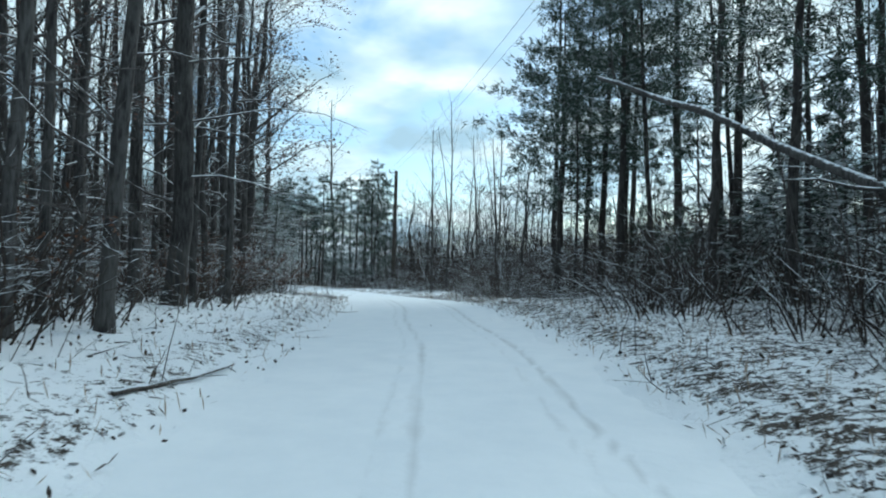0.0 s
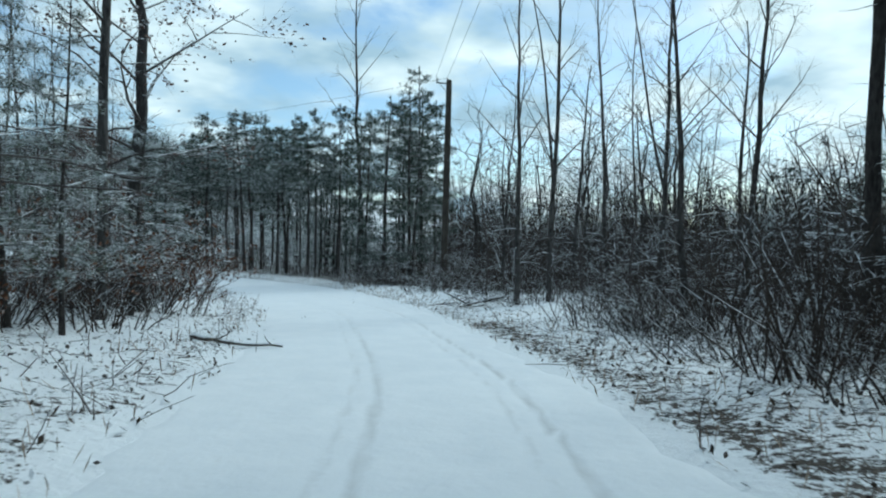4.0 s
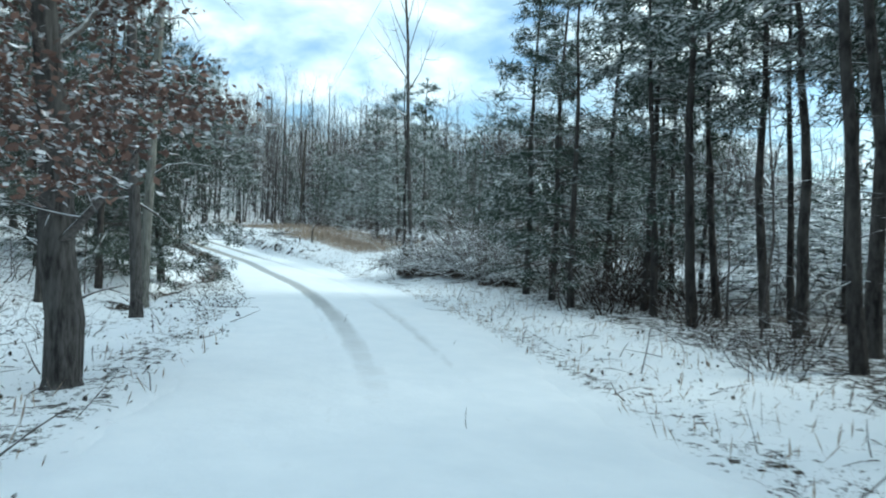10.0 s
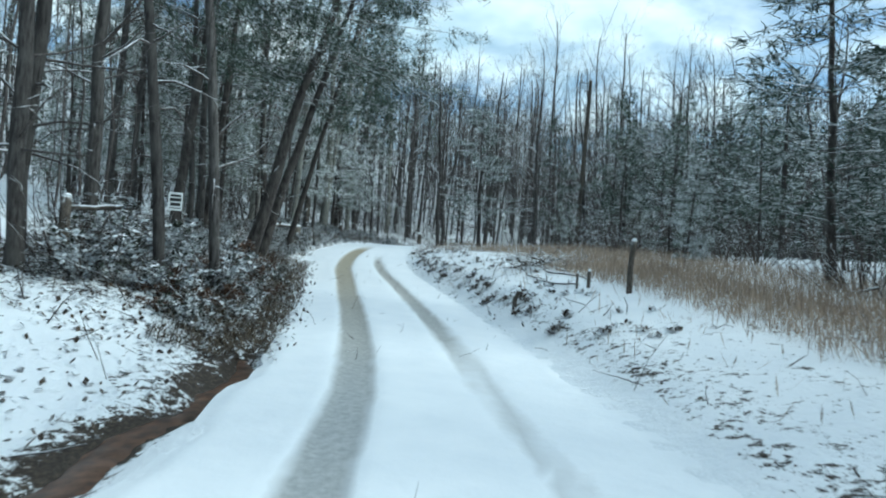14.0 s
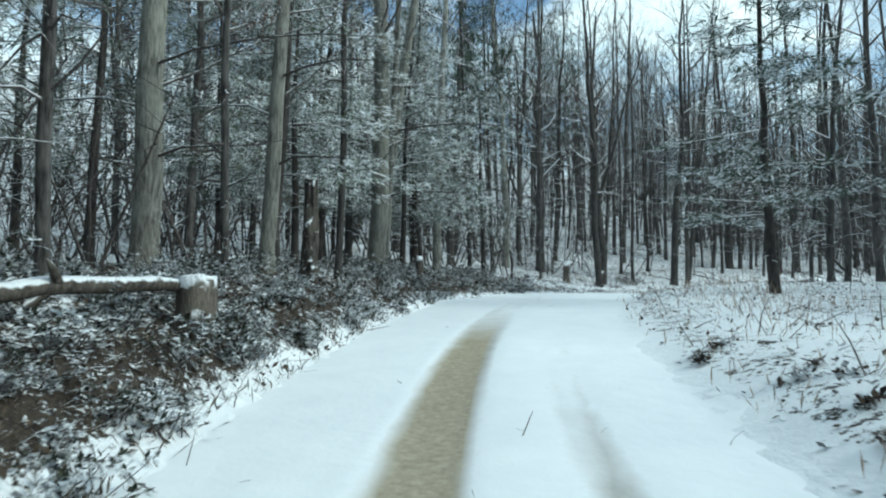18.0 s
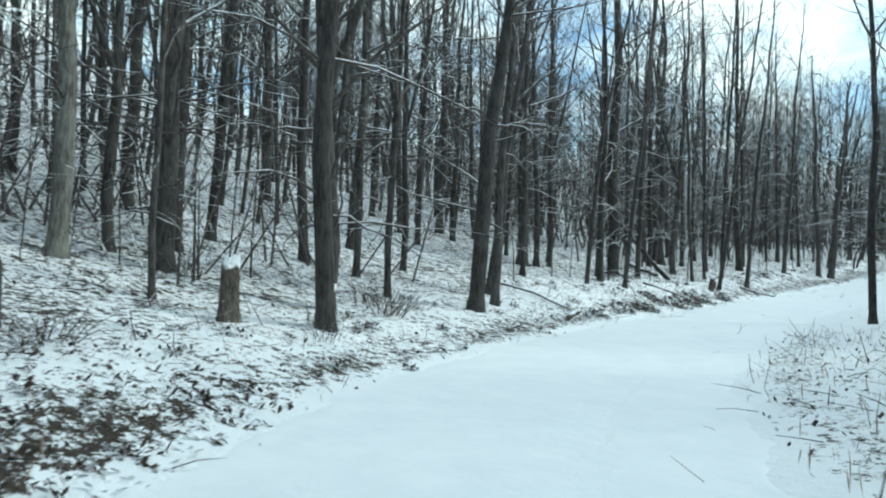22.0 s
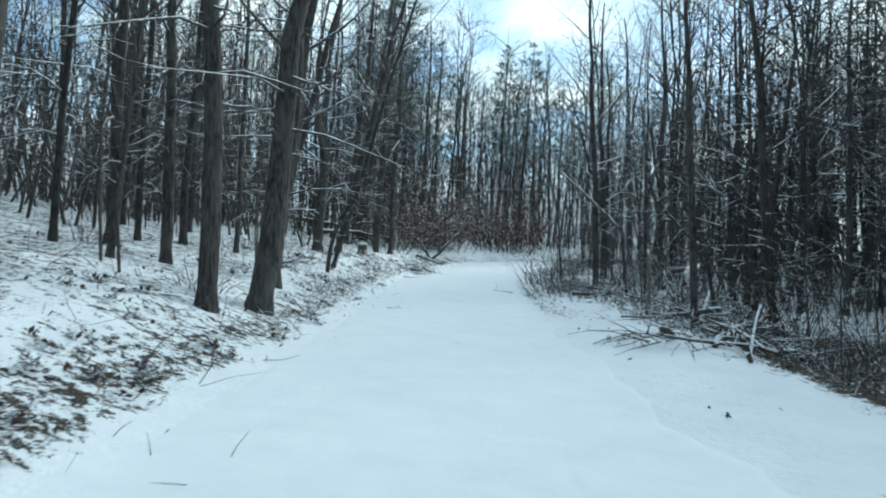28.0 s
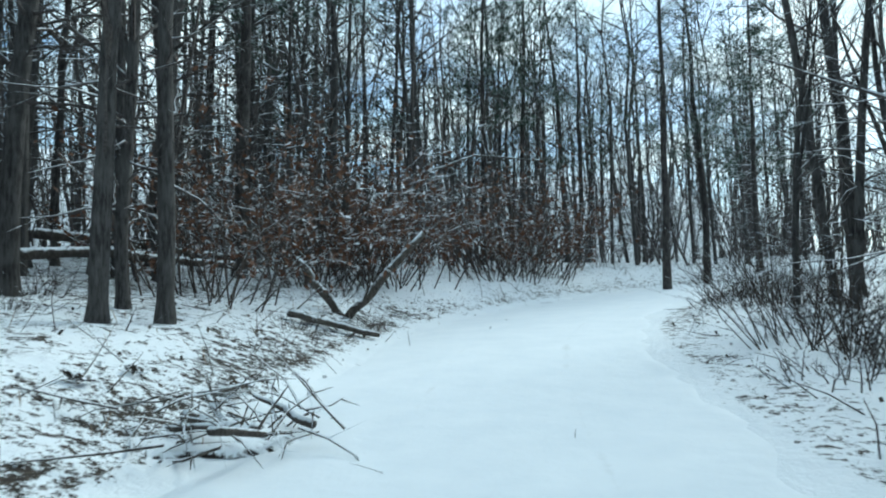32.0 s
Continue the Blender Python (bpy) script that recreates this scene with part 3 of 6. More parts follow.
# ---- trees: templates, built once at the origin, then copied ----
class Soup:
    """Gathers tubes and leaves for one mesh."""

    def __init__(self):
        self.v, self.f = [], []

    def tube(self, pts, radii, sides=4, cap=False):
        first = len(self.v)
        pts = [Vector(p) for p in pts]
        for k, (p, r) in enumerate(zip(pts, radii)):
            way = (pts[min(k + 1, len(pts) - 1)] - pts[max(k - 1, 0)]).normalized()
            side = way.cross(Vector((.31, .95, .05)) if abs(way.y) < .9 else Vector((1, 0, 0))).normalized()
            other = way.cross(side)
            for s in range(sides):
                a = 2 * math.pi * s / sides
                self.v.append(p + (side * math.cos(a) + other * math.sin(a)) * r)
        for k in range(len(pts) - 1):
            for s in range(sides):
                a, b = first + k * sides + s, first + k * sides + (s + 1) % sides
                self.f.append((a, a + sides, b + sides, b))
        if cap:
            self.f.append(tuple(first + s for s in range(sides)))
            last = first + (len(pts) - 1) * sides
            self.f.append(tuple(last + s for s in reversed(range(sides))))

    def blade(self, p, way, wide, normal):
        """A narrow leaf of two triangles, folded along its middle."""
        k = len(self.v)
        side = way.cross(normal).normalized() * wide
        self.v += [p, p + way * .5 + side, p + way, p + way * .5 - side]
        self.f += [(k, k + 1, k + 2), (k, k + 2, k + 3)]

    def needle(self, p, way, wide):
        k = len(self.v)
        side = way.orthogonal().normalized() * wide
        self.v += [p - side, p + side, p + way]
        self.f.append((k, k + 1, k + 2))

    def mesh(self, name, mat, smooth=True):
        return mesh_of(name, self.v, self.f, mat, smooth)


def part(name, data, parent, label="", kind=""):
    ob = new(name, data)
    ob.parent = parent
    if kind:
        ob["kind"] = kind
    if label:
        ob["label"] = label
    return ob


def unit(rng, flat=0.0):
    a, z = rng.uniform(0, 2 * math.pi), rng.uniform(-1, 1) * (1 - flat)
    s = math.sqrt(max(0, 1 - z * z))
    return Vector((math.cos(a) * s, math.sin(a) * s, z))


def stem_line(rng, h, wobble, n=9, bend=(0, 0)):
    pts, off = [], Vector((0, 0, 0))
    for k in range(n + 1):
        f = k / n
        if k:
            off = off + Vector((rng.uniform(-1, 1), rng.uniform(-1, 1), 0)) * wobble
        pts.append(Vector((off.x + bend[0] * f * f, off.y + bend[1] * f * f, h * f)))
    pts[0].z = -.35
    return pts


def on_line(pts, f):
    g = f * (len(pts) - 1)
    k = min(int(g), len(pts) - 2)
    return pts[k].lerp(pts[k + 1], g - k)


def branch_line(rng, start, way, length, n, droop=0.0, kink=.18):
    pts, p, d = [start], start, way.normalized()
    for k in range(n):
        d = (d + unit(rng) * kink + Vector((0, 0, droop))).normalized()
        p = p + d * (length / n)
        pts.append(p)
    return pts


FAR_AWAY = pose(0, -900, -60)


def shelf(name, label, category, group):
    return tagged(new(name), label, category, group)


def bare_tree(seed, h=15, r=.16, limbs=17, low=.38, fork=False, fine=1.0, mat=None, leaves=0, leaf_mat=None, leaf_low=.2, dead_low=10, label="", crown=1.0, apart=False, sweep=0.0):
    """Leafless woodland tree: flared trunk, rising limbs, twigs; withered leaves where it still has some."""
    rng = random.Random(seed)
    mat = mat or BARK
    root = shelf("bare_tree", label or "leafless grey-brown woodland tree with light snow on its limbs", "tree", "roadside woodland")
    line = stem_line(rng, h, h * .0075, 11, (rng.uniform(-.5, .5) + sweep, rng.uniform(-.5, .5)))
    s = Soup()
    radii = [r * (1.0 if k else 1.45) * (1 - .88 * (k / 11) ** 1.15) + .012 for k in range(12)]
    flare = [line[0], line[0].lerp(line[1], .38)] + line[1:]
    s.tube(flare, [radii[0] * 1.1, r * 1.03] + radii[1:], 9)
    if fork:
        at = on_line(line, .3)
        second = branch_line(rng, at, Vector((rng.uniform(-.3, .3), rng.uniform(-.3, .3), 1)), h * .6, 6, .02, .08)
        s.tube(second, [r * .62 * (1 - .13 * k) for k in range(7)], 7)
    part("trunk", s.mesh("trunk", mat), root)
    limb, twig, leaf = Soup(), Soup(), Soup()
    tips = []
    for k in range(limbs):
        f = low + (1 - low) * ((k + rng.random()) / limbs)
        start = on_line(line, min(f, .985))
        a = k * 2.4 + rng.uniform(-.5, .5)
        rise = rng.uniform(.35, 1.2) * (.6 + f)
        length = h * rng.uniform(.14, .3) * (1.25 - .75 * f) * crown
        pts = branch_line(rng, start, Vector((math.cos(a), math.sin(a), rise)), length, 5, .05)
        r0 = r * .36 * (1.15 - f) + .011
        if apart and k:
            part("limb", limb.mesh("limb", TWIG), root)
            limb = Soup()
        if apart:
            limb.tube(pts, [r0 * (1 - .165 * q) for q in range(6)], 4)
        else:
            limb.tube(pts[::2] + pts[-1:], [r0, r0 * .67, r0 * .34, r0 * .17], 3)
        for q in range(max(2, round(4 * fine))):
            g = rng.uniform(.25, 1)
            p = on_line(pts, g)
            way = (pts[-1] - pts[0]).normalized() + unit(rng) * .95
            sub = branch_line(rng, p, way, length * rng.uniform(.25, .5), 3, .03, .25)
            limb.tube(sub[:2] + sub[3:], [r0 * .4, r0 * .3, .004], 3)
            for z in range(max(1, round(3 * fine))):
                p2 = on_line(sub, rng.uniform(.3, 1))
                tw = branch_line(rng, p2, (sub[-1] - sub[0]).normalized() + unit(rng), length * rng.uniform(.12, .3), 2, .02, .3)
                twig.needle(tw[0], tw[1] - tw[0], .0065)
                twig.needle(tw[1] - (tw[1] - tw[0]) * .08, tw[2] - tw[1], .0045)
                for y in range(3):
                    twig.needle(tw[0].lerp(tw[2], rng.uniform(.2, .9)), ((tw[2] - tw[0]).normalized() + unit(rng)) * length * rng.uniform(.09, .22), .006)
                tips.append(tw[-1])
    for k in range(dead_low):
        f = rng.uniform(.1, low)
        a = rng.uniform(0, 6.28)
        if apart:
            part("limb", limb.mesh("limb", TWIG), root)
            limb = Soup()
        pts = branch_line(rng, on_line(line, f), Vector((math.cos(a), math.sin(a), rng.uniform(-.1, .6))), h * rng.uniform(.08, .22), 4, rng.uniform(-.12, .06), .3)
        limb.tube(pts, [.032, .025, .018, .012, .004], 4 if apart else 3)
        for q in range(5):
            tw = branch_line(rng, on_line(pts, rng.uniform(.3, .95)), (pts[-1] - pts[0]).normalized() + unit(rng, .4) * .9, rng.uniform(.4, 1.1), 2, 0, .3)
            twig.needle(tw[0], tw[1] - tw[0], .011)
            twig.needle(tw[1], tw[2] - tw[1], .008)
    if apart:
        part("limb", limb.mesh("limb", TWIG), root)
    else:
        part("crown", limb.mesh("crown", TWIG), root, kind="stuff")
    part("twig_spray", twig.mesh("twig_spray", TWIG), root, kind="stuff")
    if leaves:
        for k in range(leaves):
            p = rng.choice(tips) + unit(rng) * rng.uniform(0, .6)
            if p.z < h * leaf_low:
                continue
            leaf.blade(p, unit(rng) * rng.uniform(.06, .12), rng.uniform(.02, .036), unit(rng))
        part("foliage", leaf.mesh("foliage", leaf_mat or LEAF_BROWN, False), root, "withered brown leaves still hanging", "stuff")
    return root


def pine_tree(seed, h=11, r=.1, low=.42, spread=1.7, whorls=13, mat=None, dead=8, thick=1.0, label="", name="pine_tree", lean=(0, 0), droop=-.03, fine=1.0):
    """Pine: bare lower stem with dead twigs, whorls of drooping boughs with needle tufts, snow on top."""
    rng = random.Random(seed)
    root = shelf(name, label or "slender dark green pine dusted with snow", "tree", "pine stand")
    line = stem_line(rng, h, h * .006, 10, lean)
    s = Soup()
    s.tube(line, [r * 1.25] + [r * (1 - .9 * k / 10) + .008 for k in range(1, 11)], 8)
    part("trunk", s.mesh("trunk", BARK_PINE), root)
    bough, tuft = Soup(), Soup()
    for w in range(whorls):
        f = low + (1 - low) * (w + rng.uniform(-.3, .3)) / whorls
        f = min(max(f, low), .975)
        reach = spread * (1 - ((f - low) / (1 - low)) ** 1.6 * .85) * (.55 + .45 * min(1, (f - low) * 6 + .35))
        for b in range(rng.choice((3, 4, 4, 5))):
            a = rng.uniform(0, 6.28)
            length = reach * rng.uniform(.6, 1.15)
            pts = branch_line(rng, on_line(line, f), Vector((math.cos(a), math.sin(a), rng.uniform(.0, .5) * (f + .2))), length, 4, droop, .12)
            bough.tube(pts[::4], [.018, .004], 3)
            for q in range(round((5 + length * 5.2) * thick)):
                g = rng.uniform(.22, 1) ** .8
                p = on_line(pts, min(g, 1)) + Vector((rng.uniform(-1, 1), rng.uniform(-1, 1), rng.uniform(-.5, .3))) * (.2 if fine < 1 else .25) * length ** .5
                out = ((pts[-1] - pts[0]).normalized() * .8 + unit(rng) * .7)
                for z in range(round(5.5 / fine)):
                    tuft.needle(p + unit(rng) * .09, (out + unit(rng) * .9 - Vector((0, 0, .12))).normalized() * rng.uniform(.16, .38) * (.5 + .5 * fine), rng.uniform(.013, .026) * (.25 + .75 * fine))
    for k in range(dead):
        f = rng.uniform(.08, low)
        a = rng.uniform(0, 6.28)
        pts = branch_line(rng, on_line(line, f), Vector((math.cos(a), math.sin(a), rng.uniform(-.3, .3))), rng.uniform(.5, 1.3), 3, -.02, .25)
        bough.tube(pts, [.014, .01, .007, .003], 3)
    for k in range(9):
        tuft.needle(line[-1] - Vector((0, 0, .25)), (Vector((0, 0, .8)) + unit(rng) * .7).normalized() * .3, .016)
    part("bough_frame", bough.mesh("bough_frame", TWIG), root, kind="stuff")
    part("foliage", tuft.mesh("foliage", mat or NEEDLE, False), root, "dark needles dusted with snow", "stuff")
    return root


def sapling(seed, h=5, r=.03, label=""):
    rng = random.Random(seed)
    root = shelf("sapling", label or "thin leafless sapling standing in the undergrowth", "sapling", "roadside undergrowth")
    line = stem_line(rng, h, h * .02, 7, (rng.uniform(-.6, .6), rng.uniform(-.6, .6)))
    s, t = Soup(), Soup()
    s.tube(line, [r * (1 - .11 * k) for k in range(8)], 5)
    for k in range(13):
        pts = branch_line(rng, on_line(line, rng.uniform(.25, 1)), Vector((rng.uniform(-1, 1), rng.uniform(-1, 1), rng.uniform(.4, 1.3))), h * rng.uniform(.08, .22), 3, .02, .22)
        t.tube(pts, [.01, .008, .005, .002], 3)
        for q in range(3):
            t.needle(on_line(pts, rng.uniform(.3, 1)), ((pts[-1] - pts[0]).normalized() + unit(rng) * .8) * h * rng.uniform(.04, .1), .006)
    part("stem", s.mesh("stem", TWIG), root)
    part("twig_spray", t.mesh("twig_spray", TWIG), root, kind="stuff")
    return root


def brush(seed, h=1.8, wide=1.5, stems=26, mat=None, label="", leaf=None, leaves=0, name="brush"):
    """A thicket of thin arching stems."""
    rng = random.Random(seed)
    root = shelf(name, label or "tangled leafless brush with snow on its stems", "bush", "roadside undergrowth")
    s, t, lf = Soup(), Soup(), Soup()
    for k in range(stems):
        a, d = rng.uniform(0, 6.28), rng.uniform(0, wide * .5)
        p = Vector((math.cos(a) * d, math.sin(a) * d, -.1))
        pts = branch_line(rng, p, Vector((math.cos(a) * .5, math.sin(a) * .5, 1.1)) + unit(rng) * .35, h * rng.uniform(.5, 1.15), 5, -.09, .16)
        s.tube([pts[0], pts[2], pts[5]], [.014, .011, .003], 3)
        for q in range(4):
            tw = branch_line(rng, on_line(pts, rng.uniform(.25, 1)), (pts[-1] - pts[0]).normalized() + unit(rng) * 1.0, h * rng.uniform(.12, .35), 2, -.03, .3)
            t.needle(tw[0], tw[1] - tw[0], .008)
            t.needle(tw[1], tw[2] - tw[1], .006)
            t.needle(tw[1], (tw[2] - tw[1]).length * ((tw[1] - tw[0]).normalized() + unit(rng) * .8), .005)
            for z in range(leaves):
                lf.blade(on_line(tw, rng.random()), unit(rng) * rng.uniform(.07, .14), rng.uniform(.018, .035), unit(rng))
    part("stem_work", s.mesh("stem_work", mat or TWIG_PALE), root, kind="stuff")
    part("twig_spray", t.mesh("twig_spray", mat or TWIG_PALE), root, kind="stuff")
    if leaves:
        part("foliage", lf.mesh("foliage", leaf or LEAF_RUST, False), root, kind="stuff")
    return root


def laurel(seed, h=.8, wide=1.1):
    """Low evergreen shrub with broad dark leaves holding snow."""
    rng = random.Random(seed)
    root = shelf("evergreen_shrub", "low dark evergreen shrub with snow lying on its leaves", "bush", "roadside undergrowth")
    s, lf = Soup(), Soup()
    for k in range(17):
        a = rng.uniform(0, 6.28)
        pts = branch_line(rng, Vector((rng.uniform(-.2, .2), rng.uniform(-.2, .2), -.05)), Vector((math.cos(a), math.sin(a), rng.uniform(.5, 1.6))), rng.uniform(.4, 1) * max(h, wide * .6), 3, .05, .25)
        s.tube(pts, [.013, .01, .007, .004], 3)
        for q in range(5):
            p = on_line(pts, rng.uniform(.4, 1)) + unit(rng) * .08
            for z in range(5):
                way = (unit(rng, .3) + Vector((0, 0, .15))).normalized() * rng.uniform(.07, .14)
                lf.blade(p, way, rng.uniform(.018, .034), (Vector((0, 0, 1)) + unit(rng) * .4).normalized())
    part("stem_work", s.mesh("stem_work", TWIG), root, kind="stuff")
    part("foliage", lf.mesh("foliage", LAUREL, False), root, kind="stuff")
    return root


def set_at(template, x, y, turn=0.0, size=1.0, thick=None, lean=0.0, lean_to=0.0, sink=0.0, label=""):
    """Stands a copy of a template on the ground; lean in degrees towards the compass angle lean_to (0 = +x)."""
    z = ground(x, y) - sink
    axis = Vector((-math.sin(radians(lean_to)), math.cos(radians(lean_to)), 0))
    m = Matrix.Translation((x, y, z)) @ Matrix.Rotation(radians(lean), 4, axis) @ Matrix.Rotation(radians(turn), 4, "Z")
    wide = thick or size
    ob = copy_thing(template, m @ Matrix.Diagonal((wide, wide, size, 1)))
    if label:
        ob["label"] = label
    return ob


T_HERO = [bare_tree(15, 15, .15, 12, .4, fine=.8, dead_low=9, apart=True), bare_tree(16, 17, .16, 12, .45, fine=.8, dead_low=10, apart=True)]
T_BARE = [bare_tree(11, 16, .15, 19, .28, fine=.7), bare_tree(12, 18, .17, 19, .3, fine=.7), bare_tree(13, 14, .13, 17, .24, fork=True, fine=.7), bare_tree(14, 17, .16, 18, .34, dead_low=14, fine=.7)]
T_CROOK = [bare_tree(17, 12, .12, 13, .34, fork=True, fine=.7, sweep=2.6, label="crooked leafless tree leaning out over the bank"), bare_tree(18, 14, .13, 15, .36, fork=True, fine=.7, sweep=-1.9, label="crooked leafless tree leaning out over the bank")]
T_OAK = [bare_tree(31, 8.5, .15, 20, .18, leaves=14000, leaf_low=.24, dead_low=4, crown=.85, label="oak still holding its withered brown leaves")]
T_LEAFY = [bare_tree(32, 12, .13, 16, .3, leaves=2000, leaf_low=.15, label="leafless tree with some withered brown leaves on its twigs")]
T_PALE = [bare_tree(41, 17, .17, 16, .45, mat=BARK_PALE, label="pale grey-barked woodland tree with bare limbs")]
T_PINE = [pine_tree(51, 11.2, .09, .42, 2.2, 13, thick=1.0, fine=.8), pine_tree(52, 12, .1, .54, 2.1, 11, thick=1.0, fine=.8), pine_tree(53, 10.4, .08, .36, 2.2, 13, thick=1.0, fine=.8), pine_tree(54, 11, .085, .52, 2.0, 10, thick=1.0, fine=.8), pine_tree(55, 9.4, .07, .55, 1.6, 9, thick=1.2)]
T_SKIRT = [pine_tree(59, 10.2, .1, .06, 2.3, 19, thick=.85, fine=.6, label="dark snow-dusted pine with boughs down to the ground"), pine_tree(60, 8.8, .09, .08, 2.1, 17, thick=.85, fine=.6, label="dark snow-dusted pine with boughs down to the ground")]
T_TALL_PINE = [pine_tree(61, 18, .18, .36, 3.5, 20, dead=14, thick=.8, label="tall pine with a high ragged snow-dusted crown", droop=.0), pine_tree(62, 16, .16, .32, 3.3, 19, dead=14, thick=.8, label="tall pine with a high ragged snow-dusted crown", droop=.0)]
T_EDGE = [pine_tree(58, 11, .15, .3, 4.4, 18, dead=12, thick=1.25, label="wide-crowned pine reaching out over the road", droop=-.01)]
T_FULL = [pine_tree(56, 9.5, .075, .2, 1.9, 17, thick=.8, fine=.75, label="full snow-dusted conifer standing at the field's corner"), pine_tree(57, 9, .07, .12, 2.0, 17, thick=.8, fine=.75, label="full snow-dusted conifer standing at the field's corner")]
T_BANK_PINE = [pine_tree(63, 13, .17, .4, 4.6, 16, dead=16, thick=1.1, label="leaning bank pine with long drooping snowy boughs", droop=-.01, fine=.7), pine_tree(64, 12, .16, .38, 4.4, 15, dead=16, thick=1.1, label="bank pine with long drooping snowy boughs", droop=-.01, fine=.7)]
T_HEMLOCK = [pine_tree(66, 9.5, .11, .18, 2.6, 17, NEEDLE_LIGHT, 12, .85, "grey-green hemlock with long drooping snowy boughs", "hemlock", droop=-.07, fine=.6), pine_tree(67, 8, .1, .22, 2.4, 15, NEEDLE_LIGHT, 12, .85, "grey-green hemlock with long drooping snowy boughs", "hemlock", (.5, .2), -.08, .6)]
T_DROOP = [pine_tree(68, 9, .11, .07, 3.2, 23, NEEDLE_MID, 6, 1.1, "hemlock with long snowy boughs drooping to the ground", "hemlock", droop=-.06, fine=.48)]
T_YOUNG = [pine_tree(71, 5.5, .06, .1, 1.5, 12, NEEDLE_LIGHT, 3, 1.1, "young green pine with snow along its boughs", "young_pine", fine=.55), pine_tree(72, 4, .05, .08, 1.2, 10, NEEDLE_LIGHT, 2, 1.1, "young green pine with snow along its boughs", "young_pine", fine=.55)]
T_SAP = [sapling(81, 5), sapling(82, 6.5, .035), sapling(83, 3.6, .022), sapling(84, 8, .04)]
T_BRUSH = [brush(91, stems=30), brush(92, 1.4, 1.8, 28), brush(93, 2.4, 1.6, 30), brush(94, 1.1, 1.4, 26)]
T_BRAMBLE = [brush(99, .9, 2.0, 34, mat=TWIG, name="bramble", label="low dark bramble tangle with snow on its stems"), brush(100, .6, 1.8, 30, mat=TWIG, name="bramble", label="low dark bramble tangle with snow on its stems")]
T_RUST = [brush(95, 2.8, 2.6, 30, leaf=LEAF_RUST, leaves=7, label="bush holding rust-brown withered leaves", name="leafy_bush")]
T_BRACKEN = [brush(101, .6, 1.2, 26, leaf=LITTER_RED, leaves=6, label="low tangle of withered red-brown leaves", name="withered_fern")]
T_LAUREL = [laurel(96), laurel(97, .6, 1.0), laurel(98, 1.1, 1.3)]
TEMPLATES = T_HERO + T_BARE + T_CROOK + T_EDGE + T_SKIRT + T_DROOP + T_OAK + T_LEAFY + T_PALE + T_PINE + T_TALL_PINE + T_FULL + T_BANK_PINE + T_HEMLOCK + T_YOUNG + T_SAP + T_BRUSH + T_BRAMBLE + T_RUST + T_LAUREL + T_BRACKEN

# ---- trees that stand out along the drive: x, y, trunk diameter, lean, direction of the lean ----
BARE_A = [(-5.0, 8.5, 0.17, 1, 0), (-4.4, 9.7, 0.21, 2, 0), (-5.4, 10.0, 0.14, 0, 180), (-5.5, 15.1, 0.37, 2, 1), (-5.5, 16.4, 0.13, 1, 1), (-5.0, 17.3, 0.17, 3, 1), (-9.2, 38.4, 0.21, 1, 186), (-10.3, 70.7, 0.32, 2, 206), (-24.4, 60.8, 0.16, 2, 215), (-29.6, 65.2, 0.22, 3, 231), (-40.0, 82.8, 0.19, 4, 240)]
BARE_LOW = [(4.2, 40.9, 0.13, 3, 6), (3.1, 41.3, 0.15, 2, 186), (6.5, 48.8, 0.16, 1, 186), (-0.7, 46.2, 0.13, 1, 192), (1.6, 53.9, 0.16, 2, 12), (-1.2, 52.4, 0.12, 2, 12), (2.4, 49.3, 0.12, 2, 190), (5.2, 55.0, 0.14, 2, 12)]
BARE_B = [(-50.5, 74.3, 0.2, 4, 240), (-50.8, 76.2, 0.18, 4, 244), (-51.4, 77.1, 0.17, 4, 244), (-61.2, 77.8, 0.14, 3, 248), (-63.8, 78.4, 0.23, 3, 248), (-72.7, 82.0, 0.11, 1, 253), (-78.7, 86.3, 0.11, 2, 69), (-97.8, 92.4, 0.32, 2, 72), (-96.3, 94.7, 0.43, 1, 64), (-100.0, 96.1, 0.32, 3, 69), (-94.6, 101.5, 0.32, 1, 227), (-100.0, 99.8, 0.28, 2, 227), (-99.0, 100.5, 0.44, 1, 227), (-96.6, 102.8, 0.4, 1, 244), (-100.8, 101.5, 0.31, 1, 64), (-104.2, 101.6, 0.32, 1, 69)]
BARE_C = [(-98.5, 104.1, 0.12, 3, 34), (-97.9, 105.4, 0.19, 0, 214), (-101.1, 105.1, 0.24, 2, 227), (-96.6, 107.0, 0.35, 2, 47), (-97.1, 108.2, 0.23, 4, 47), (-100.8, 108.2, 0.21, 0, 214), (-98.2, 109.1, 0.19, 7, 34), (-103.2, 108.1, 0.29, 4, 34), (-105.7, 109.0, 0.28, 1, 214), (-110.5, 109.1, 0.41, 2, 227), (-105.2, 112.5, 0.26, 1, 34), (-102.8, 113.5, 0.15, 2, 204), (-102.7, 114.2, 0.27, 4, 24), (-102.5, 115.3, 0.38, 1, 204), (-102.5, 116.1, 0.2, 2, 204), (-100.2, 117.0, 0.27, 0, 198), (-99.3, 117.2, 0.12, 4, 18), (-102.6, 117.0, 0.23, 0, 24)]
